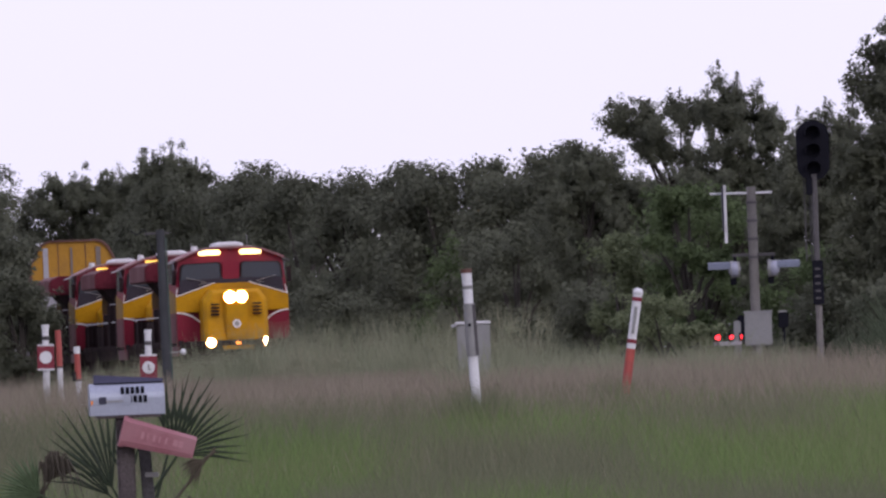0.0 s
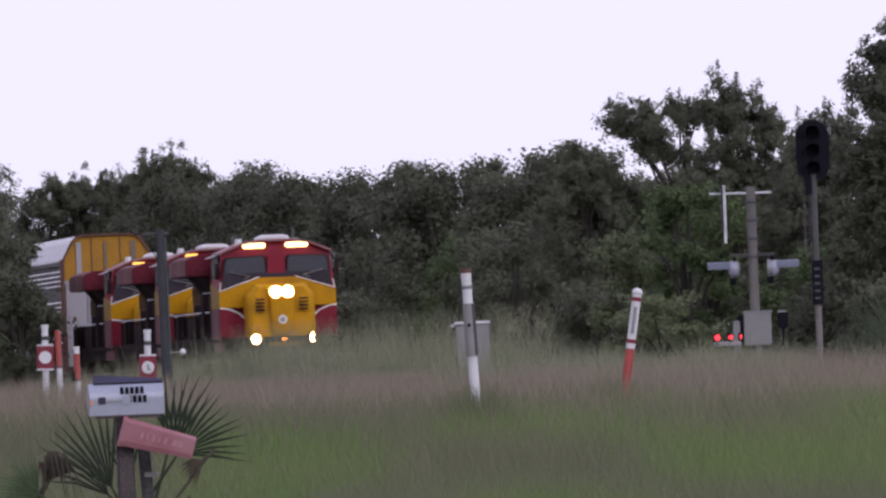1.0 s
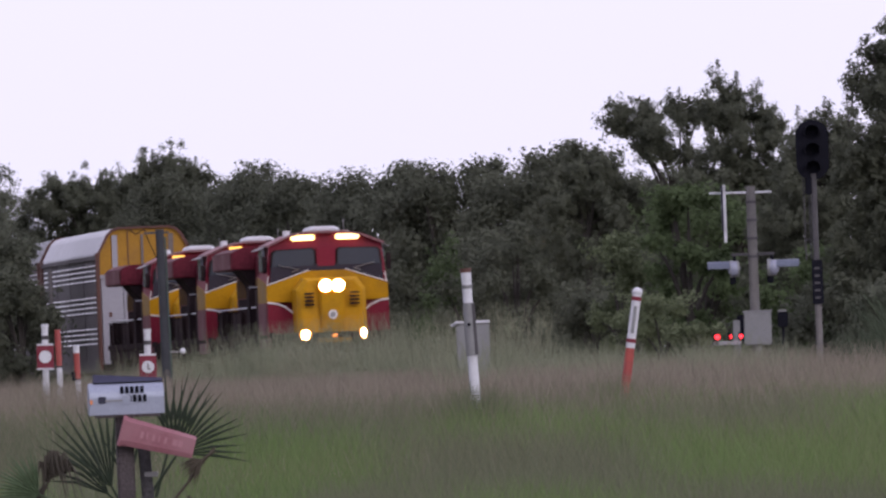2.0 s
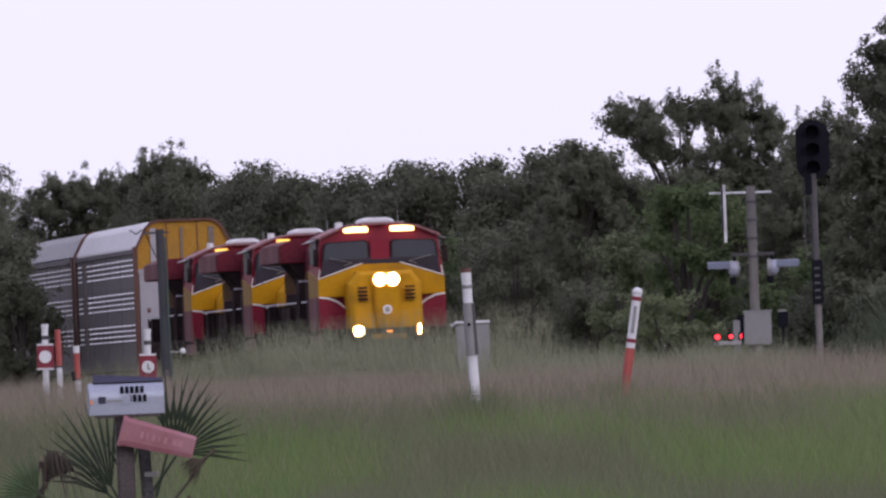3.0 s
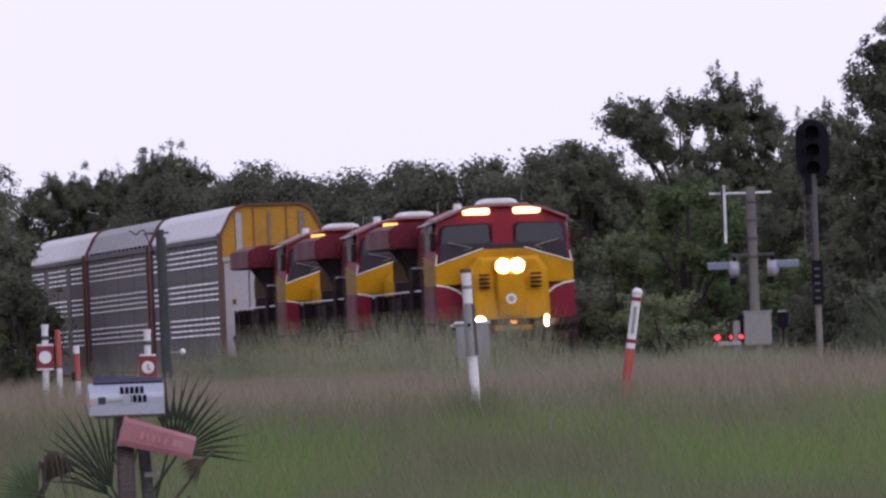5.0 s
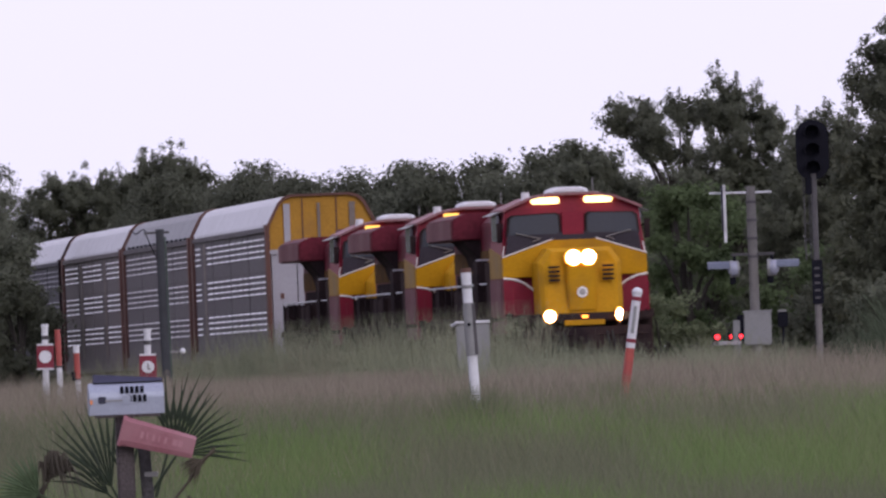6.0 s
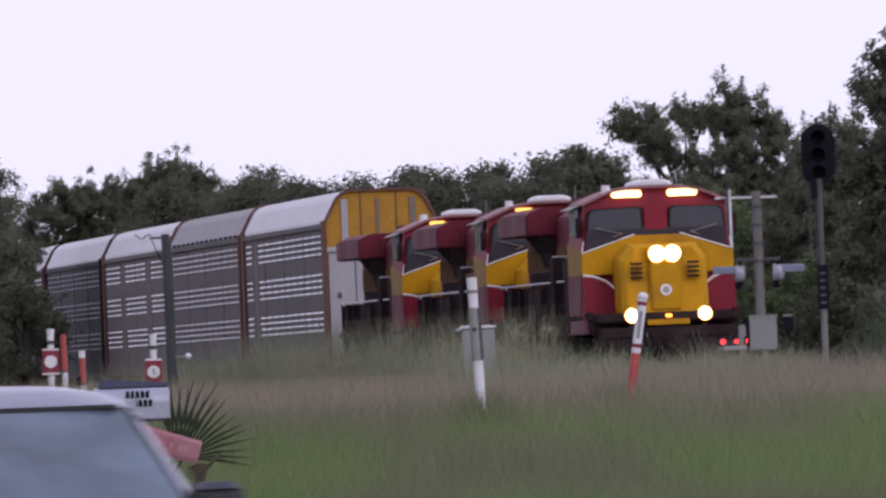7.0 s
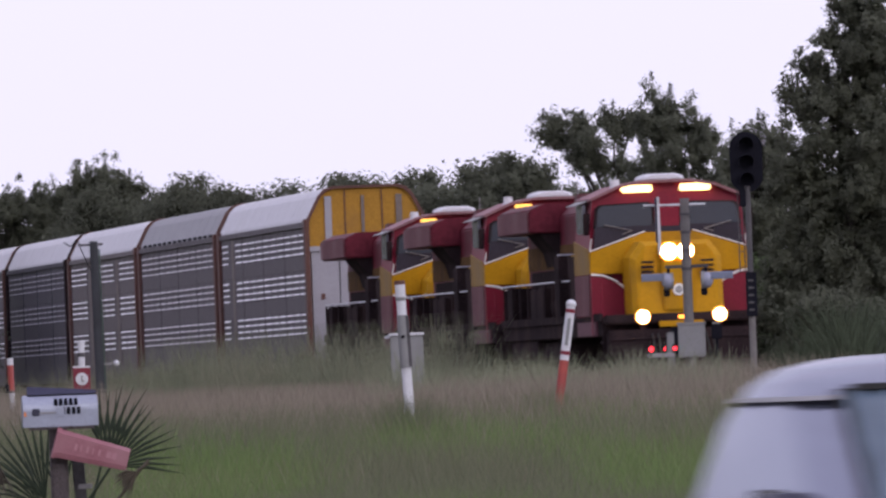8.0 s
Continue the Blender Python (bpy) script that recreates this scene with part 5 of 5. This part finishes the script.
def crossing_signal():
    ob = thing("crossing_signal", "grade crossing signal seen from the side, on a grey post", "crossing signal", leaning(5.95, 302, 0))
    g = ob.matrix_basis.translation.z
    part("mast", rod(bmesh.new(), (0, 0, 0), (0, 0, 4.58 - g), 0.095, 0.09, n=16), GREYMAST, ob)
    for z in (3.55, 3.9, 4.25, 3.2):
        part("clamp", rod(bmesh.new(), (0, 0, z - g), (0, 0, z + 0.05 - g), 0.105, n=16), POLEWOOD, ob)
    part("cross_bar", rod(bmesh.new(), (-0.79, 0, 4.465 - g), (0.4, 0, 4.455 - g), 0.022, n=8), WHITE, ob)
    part("crossbuck", boxed(-0.535, -0.485, -0.3, 0.3, 3.51 - g, 4.62 - g, 0.006), WHITE, ob, "white crossbuck board, edge on")
    part("crossbuck_back", boxed(-0.57, -0.54, -0.3, 0.3, 3.75 - g, 4.6 - g, 0.006), DARK, ob)
    part("lamp_arm", boxed(-0.42, 0.42, -0.05, 0.05, 3.24 - g, 3.30 - g, 0.01), POLEWOOD, ob)
    for s in (-1, 1):
        x, z = s * 0.36, 3.0 - g
        bm = rod(bmesh.new(), (x - 0.09, 0, z), (x + 0.09, 0, z), 0.17, 0.15, n=18)
        head = part("lamp_head", bm, CABINET, ob, "grey flasher lamp head")
        part("lamp_face", ball(bmesh.new(), (x + s * 0.02, -0.06, z), 0.125, 1.2, 12), LENS, head, "pale lamp glass", True)
        bm = bmesh.new()
        top = [(0.17 * math.cos(radians(a)), 0.17 * math.sin(radians(a))) for a in range(10, 171, 20)]
        low = [(p * 0.93, q * 0.93) for p, q in reversed(top)]
        prism(bm, [(p, z - 0.02 + q) for p, q in top + low], min(x + s * 0.08, x + s * 0.52), max(x + s * 0.08, x + s * 0.52), "x")
        part("visor", bm, BLUEGREY, head)
        part("hanger", boxed(x - 0.03, x + 0.03, -0.03, 0.03, z + 0.15, z + 0.3), SHADE, head)
        part("back_box", boxed(x - 0.1, x + 0.02, 0.02, 0.14, z - 0.3, z - 0.12, 0.02), SHADE, head)
    part("equipment_case", boxed(-0.22, 0.3, -0.32, 0.1, 1.52 - g, 2.17 - g, 0.02), CABINET, ob, "grey steel equipment case")
    part("case_lid", boxed(-0.24, 0.32, -0.34, 0.12, 2.15 - g, 2.19 - g, 0.01), CABINET, ob)
    part("case_leg", boxed(-0.02, 0.1, -0.2, -0.05, 0, 1.55 - g, 0.01), STEEL, ob)


def crossing_gate():
    ob = thing("crossing_gate", "lowered crossing gate arm with red lamps, seen end on", "crossing gate", leaning(5.62, 303.5, 0))
    g = ob.matrix_basis.translation.z
    part("stand", boxed(-0.08, 0.06, -0.08, 0.08, 0, 2.02 - g, 0.02), CABINET, ob)
    part("drive_case", boxed(0.0, 0.2, -0.05, 0.25, 1.55 - g, 2.12 - g, 0.03), SHADE, ob, "black gate drive")
    arm = part("arm", boxed(-0.52, 0.02, -3.0, -2.92, 1.54 - g, 1.62 - g, 0.01), PANEL, ob, "pale gate arm")
    bm = prism(bmesh.new(), [(-0.5, -3.0), (-0.42, -3.0), (0.05, 0.0), (-0.05, 0.0)], 1.54 - g, 1.6 - g, "z")
    part("arm_beam", bm, PANEL, ob)
    for x in (-0.465, -0.2, 0.015):
        part("lamp_case", boxed(x - 0.05, x + 0.05, -2.99, -2.9, 1.6 - g, 1.78 - g, 0.012), SHADE, ob)
    lamps = []
    for x, r in ((-0.44, 0.05), (-0.18, 0.038), (0.015, 0.038)):
        lamp = part("gate_lamp", rod(bmesh.new(), (0, -0.012, 0), (0, 0.012, 0), r, n=16), REDLAMP, ob, "glowing red gate lamp")
        lamp.matrix_basis = pose(x, -3.01, 1.70 - g)
        lamps.append((lamp, x, 1.70 - g))
    return lamps


def block_signal():
    ob = thing("railway_signal", "black railway colour light signal on a slim mast", "railway signal", leaning(7.12, 300, 0))
    g = ob.matrix_basis.translation.z
    part("lower_mast", rod(bmesh.new(), (0, 0, 0), (0, 0, 2.25 - g), 0.066, n=14), GREYMAST, ob, "pale grey lower mast")
    part("upper_mast", rod(bmesh.new(), (0, 0, 2.25 - g), (0, 0, 4.75 - g), 0.06, n=14), POLEWOOD, ob)
    part("plaque", boxed(-0.1, 0.11, -0.12, -0.07, 2.26 - g, 3.1 - g, 0.01), SHADE, ob, "black number plaque")
    for k in range(5):
        part("bar", boxed(-0.05, 0.05, -0.126, -0.12, 2.36 - g + k * 0.14, 2.40 - g + k * 0.14), POLEWOOD, ob)
    back = [(0.32 * math.cos(radians(a)), (0.26 if 0 <= a <= 180 else -0.26) + 0.32 * math.sin(radians(a))) for a in range(0, 360, 15)]
    part("backboard", prism(bmesh.new(), [(a, 5.205 - g + b) for a, b in back], -0.02, 0.02), SHADE, ob, "rounded black backboard")
    part("lamp_box", boxed(-0.17, 0.17, 0.02, 0.3, 4.75 - g, 5.66 - g, 0.03), SHADE, ob)
    for z in (4.86, 5.2, 5.54):
        bm = bmesh.new()
        ring = [(0.15 * math.cos(radians(a)), 0.15 * math.sin(radians(a))) for a in range(-20, 201, 20)]
        inner = [(p * 0.92, q * 0.92) for p, q in reversed(ring)]
        prism(bm, [(p, z - g + q) for p, q in ring + inner], -0.34, -0.02)
        hood = part("hood", bm, SHADE, ob)
        part("lens", rod(bmesh.new(), (0, -0.04, z - g), (0, -0.02, z - g), 0.12, n=16), SHADE, hood)
    for s in (-0.19, -0.09):
        part("ladder_rail", rod(bmesh.new(), (s, 0.1, 3.1 - g), (s, 0.1, 4.9 - g), 0.014, n=6), POLEWOOD, ob)
    for k in range(6):
        part("ladder_rung", rod(bmesh.new(), (-0.19, 0.1, 3.2 + k * 0.3 - g), (-0.09, 0.1, 3.2 + k * 0.3 - g), 0.01, n=5), POLEWOOD, ob)
    part("case", boxed(-0.16, 0.0, -0.05, 0.1, 4.35 - g, 4.7 - g, 0.02), SHADE, ob)


def relay_stub():
    ob = thing("small_junction_box", "small grey junction box on a thin stand", "junction box", leaning(6.52, 304, 0))
    g = ob.matrix_basis.translation.z
    part("stand", rod(bmesh.new(), (0, 0, 0), (0, 0, 1.95 - g), 0.03, n=8), SHADE, ob)
    part("case", boxed(-0.1, 0.1, -0.06, 0.06, 1.85 - g, 2.15 - g, 0.02), SHADE, ob)
    part("top", boxed(-0.09, 0.08, -0.07, 0.07, 2.15 - g, 2.19 - g, 0.01), CABINET, ob)


# ---- the passing car and its road ----
CAR_TURN = -14.6


def build_road():
    bm = bmesh.new()
    rows = []
    for k in range(24):
        f = k / 23
        c = Vector((8.2 - 31.3 * f, 12 + 120 * f))
        n = Vector((120, 31.3)).normalized()
        rows.append([(p.x, p.y, float(land(np.array(p.x), np.array(p.y))) + z) for p, z in ((c - n * 3.4, -0.03), (c - n * 3.3, 0.03), (c + n * 3.3, 0.03), (c + n * 3.4, -0.03))])
    loft(bm, [[Vector(p) for p in r] for r in rows])
    tagged(part("road", bm, ASPHALT), "narrow grey asphalt road", "road", kind="structure")


def ring_at(z, front, rear, half, soft, bow=0.0, n=9):
    """A rounded plan outline at height z."""
    pts = []
    for cx, cy, a0 in ((half - soft, rear - soft, 0), (-half + soft, rear - soft, 90), (-half + soft, front + soft, 180), (half - soft, front + soft, 270)):
        for k in range(n):
            a = radians(a0 + 90 * k / (n - 1))
            pts.append(Vector((cx + soft * math.cos(a), cy + soft * math.sin(a), z)))
    for p in pts:
        p.z += bow * (1 - (p.x / half) ** 2)
    return pts


def car():
    ob = thing("car", "silver car with a short cabin and bluish glass, driving past", "car", Matrix())
    body = [ring_at(0.22, -2.0, 2.0, 0.78, 0.3), ring_at(0.35, -2.12, 2.1, 0.86, 0.35), ring_at(0.62, -2.16, 2.14, 0.88, 0.38), ring_at(0.80, -2.05, 2.1, 0.86, 0.36),
            ring_at(0.88, -1.75, 1.2, 0.80, 0.34, 0.02), ring_at(0.90, -1.2, 0.8, 0.70, 0.3, 0.03)]
    part("body", loft(bmesh.new(), body), CARPAINT, ob, "", True)
    shell = [ring_at(0.88, -1.02, 0.66, 0.75, 0.2), ring_at(1.1, -0.72, 0.6, 0.71, 0.2), ring_at(1.28, -0.46, 0.52, 0.66, 0.22), ring_at(1.37, -0.3, 0.42, 0.625, 0.25),
             ring_at(1.405, -0.2, 0.35, 0.58, 0.24, 0.012), ring_at(1.425, -0.06, 0.27, 0.48, 0.15, 0.02), ring_at(1.43, 0.04, 0.2, 0.3, 0.06, 0.022)]
    part("cabin", loft(bmesh.new(), shell), CARPAINT, ob, "", True)

    def pane(name, label, at, mat=CARGLASS, nu=20, nv=8):
        bm = bmesh.new()
        g = [[bm.verts.new(at(-1 + 2 * i / nu, j / nv)) for i in range(nu + 1)] for j in range(nv + 1)]
        for j in range(nv):
            for i in range(nu):
                bm.faces.new((g[j][i], g[j][i + 1], g[j + 1][i + 1], g[j + 1][i]))
        bmesh.ops.solidify(bm, geom=bm.faces[:], thickness=0.002)
        return part(name, bm, mat, ob, label)

    pane("screen_border", "black edge of the windscreen", lambda u, v: Vector((u * (0.675 - 0.105 * v), -1.12 + 0.735 * v + 0.03 * u * u, 0.905 + 0.452 * v)), RUBBER)
    pane("windscreen", "windscreen with painted sky reflection", lambda u, v: Vector((u * (0.655 - 0.105 * v), -1.126 + 0.715 * v + 0.03 * u * u, 0.912 + 0.440 * v)))
    pane("rear_window", "rear window with painted sky reflection", lambda u, v: Vector((u * (0.66 - 0.15 * v), 0.695 - 0.14 * v - 0.08 * u * u, 0.92 + 0.40 * v)))
    for s in (-1, 1):
        pane("side_window", "tinted side window", lambda u, v: Vector((s * (0.753 - 0.037 * v), -0.335 + 0.095 * v + u * (0.30 - 0.165 * v), 0.92 + 0.2 * v)), CABDARK)
        part("window_pillar", boxed(s * 0.69 - 0.08, s * 0.69 + 0.065, 0.36, 0.42, 0.92, 1.02), CARPAINT, ob)
        bm = bmesh.new()
        loft(bm, [ring_at(0.94, -0.72, -0.52, 0.06, 0.04, n=4), ring_at(0.98, -0.75, -0.5, 0.085, 0.06, n=4), ring_at(1.04, -0.75, -0.51, 0.085, 0.06, n=4), ring_at(1.075, -0.72, -0.53, 0.07, 0.05, n=4)])
        for v in bm.verts:
            v.co.x += s * 0.78
            v.co.z += 0.015
        mirror = part("wing_mirror", bm, RUBBER, ob, "dark wing mirror", True)
        bm = bmesh.new()
        loft(bm, [ring_at(1.075, -0.73, -0.52, 0.072, 0.05, n=4), ring_at(1.098, -0.7, -0.55, 0.05, 0.04, n=4)])
        for v in bm.verts:
            v.co.x += s * 0.78
            v.co.z += 0.015
        part("mirror_cap", bm, DARK, mirror)
        for y in (-1.32, 1.32):
            bm = rod(bmesh.new(), (s * 0.68, y, 0.31), (s * 0.87, y, 0.31), 0.31, n=28)
            wheel = part("wheel", bm, RUBBER, ob, "black tyre")
            part("rim", rod(bmesh.new(), (s * 0.86, y, 0.31), (s * 0.88, y, 0.31), 0.2, n=20), STEEL, wheel)
        part("headlamp", boxed(s * 0.62 - 0.16, s * 0.62 + 0.16, -2.14, -1.95, 0.62, 0.76, 0.03), LENS, ob)
        part("tail_lamp", boxed(s * 0.66 - 0.12, s * 0.66 + 0.12, 2.02, 2.13, 0.62, 0.8, 0.03), SIGNRED, ob)
    part("drip_rail", loft(bmesh.new(), [ring_at(1.331, -0.392, 0.478, 0.653, 0.23), ring_at(1.342, -0.376, 0.464, 0.649, 0.235)]), STEEL, ob, "grey trim line under the roof")
    bm = prism(bmesh.new(), [(-0.53, 1.368), (0.53, 1.368), (0.53, 1.353), (-0.53, 1.353)], -0.4, -0.33)
    part("screen_seal", bm, RUBBER, ob)
    part("bumper", loft(bmesh.new(), [ring_at(0.25, -2.2, -1.6, 0.86, 0.28), ring_at(0.52, -2.22, -1.6, 0.88, 0.28)]), CARPAINT, ob)
    return ob


mailbox()
paper_tube()
second_post()
palmetto()
white_marker()
red_marker()
sign_marker(-5.9, 230, 2.11, 1.66, "white marker post with a red plate and white disc", False)
sign_marker(-4.4, 230, 1.98, 1.455, "white marker post with a red plate and a dial", True)
slim_marker(-5.78, 235, 2.07, 1.5, "slim orange-red marker post with a white foot", ORANGE, WHITE, False)
slim_marker(-5.63, 240, 1.82, 1.3, "short red marker post with a white cap", ORANGE, WHITE, True)
utility_box()
line_pole()
crossing_signal()
GATE_LAMPS = crossing_gate()
block_signal()
relay_stub()
build_road()
CAR = car()


def build_backdrop():
    """Unseen leaf-coloured walls behind the camera and at its sides, added to dim reflections."""
    rng = np.random.default_rng(3)
    corners = []
    pts = []
    for k in range(181):
        a = radians(20 + k * 320 / 180)
        r = 120 + 25 * math.sin(a * 3) + rng.uniform(-3, 3)
        top = 9 + 2.5 * math.sin(k * 0.7) + rng.uniform(-1.5, 1.5)
        pts.append((math.sin(a) * r, math.cos(a) * r, top))
    for p, q in zip(pts, pts[1:]):
        corners += [(p[0], p[1], -2), (q[0], q[1], -2), (q[0], q[1], q[2]), (p[0], p[1], p[2])]
    # unseen wall along the left, blocking low sky light from the train
    side = [(-31 - 0.02 * y + rng.uniform(-1, 1), y, 11.5 + 2 * math.sin(y * 0.11) + rng.uniform(-1.5, 1.5)) for y in range(130, 900, 5)]
    for p, q in zip(side, side[1:]):
        corners += [(p[0], p[1], -1), (q[0], q[1], -1), (q[0], q[1], q[2]), (p[0], p[1], p[2])]
    tagged(new("backdrop", raw_mesh("backdrop", corners, 4, LEAF)), "unseen dark walls added round the field to dim reflections", "backdrop", kind="structure")


build_backdrop()


# ---- motion ----
SPEED = 17.47       # metres a second along the track


def place(t, back):
    """The pose of a vehicle whose centre runs back metres behind the lead cab's front."""
    d = SPEED * t - 0.45 * float(step(t, 6.9, 7.5)) - back
    s, c = math.sin(radians(LEAN)), math.cos(radians(LEAN))
    return pose(-6.32 + d * s, 465 - d * c, RAIL_Z, 0, 0, LEAN)


def motions():
    times = [-0.5] + [k * 0.5 for k in range(17)] + [8.5]
    for k, ob in enumerate(LOCOS):
        walk(ob, [(t, place(t, 9.0 + 22.9 * k)) for t in times])
    for k, ob in enumerate(RACKS):
        walk(ob, [(t, place(t, 70.9 + 14.2 + 29.4 * k)) for t in times])
    # alternating lamps swing their lit face to and fro
    for ob, s, lit in ((DITCH_LAMPS[0], -1, (0, 1.0, 2.0, 2.95, 4.0, 5.0, 6.15, 7.2, 8.0)), (DITCH_LAMPS[1], 1, (0.5, 1.5, 2.4, 3.45, 4.55, 5.6, 6.6, 7.0, 7.6, 8.0))):
        rows = []
        for k in range(33):
            t = k * 0.25
            near = min(abs(t - u) for u in lit)
            rows.append((t, pose(s * 0.8, -10.985, 1.56 + LIFT, 0, 0, s * min(62, max(0, near - 0.2) * 250))))
        walk(ob, rows)
    for k, (ob, x, z) in enumerate(GATE_LAMPS[1:]):
        rows = []
        for j in range(41):
            t = j * 0.2
            on = (math.sin(2 * math.pi * (t - 0.9) / 1.42) > 0) == (k == 0)
            rows.append((t, pose(x, -3.01, z, 0, 0, 8 if on else 84)))
        walk(ob, rows)
    way = [(t, -0.4 + 3.03 * (t - 7.4) + 0.55 * max(0, t - 7.4) ** 2, 45 - 11.6 * (t - 7.4)) for t in [-0.5] + [k * 0.5 for k in range(15)] + [7.2, 7.4, 7.6, 7.8, 8.0, 8.5]]
    ahead = Vector((math.sin(radians(-CAR_TURN)), -math.cos(radians(CAR_TURN)))) * 0.25
    walk(CAR, [(t, pose(x - ahead.x, y - ahead.y, float(land(np.array(x), np.array(y))) + 0.03 - 0.018 * math.exp(-((t - 7.56) / 0.16) ** 2), 0, 0, -CAR_TURN)) for t, x, y in way])


DITCH_LAMPS = [o for o in LOCOS[0].children if o.name.startswith("ditch_lamp") and "housing" not in o.name]
motions()
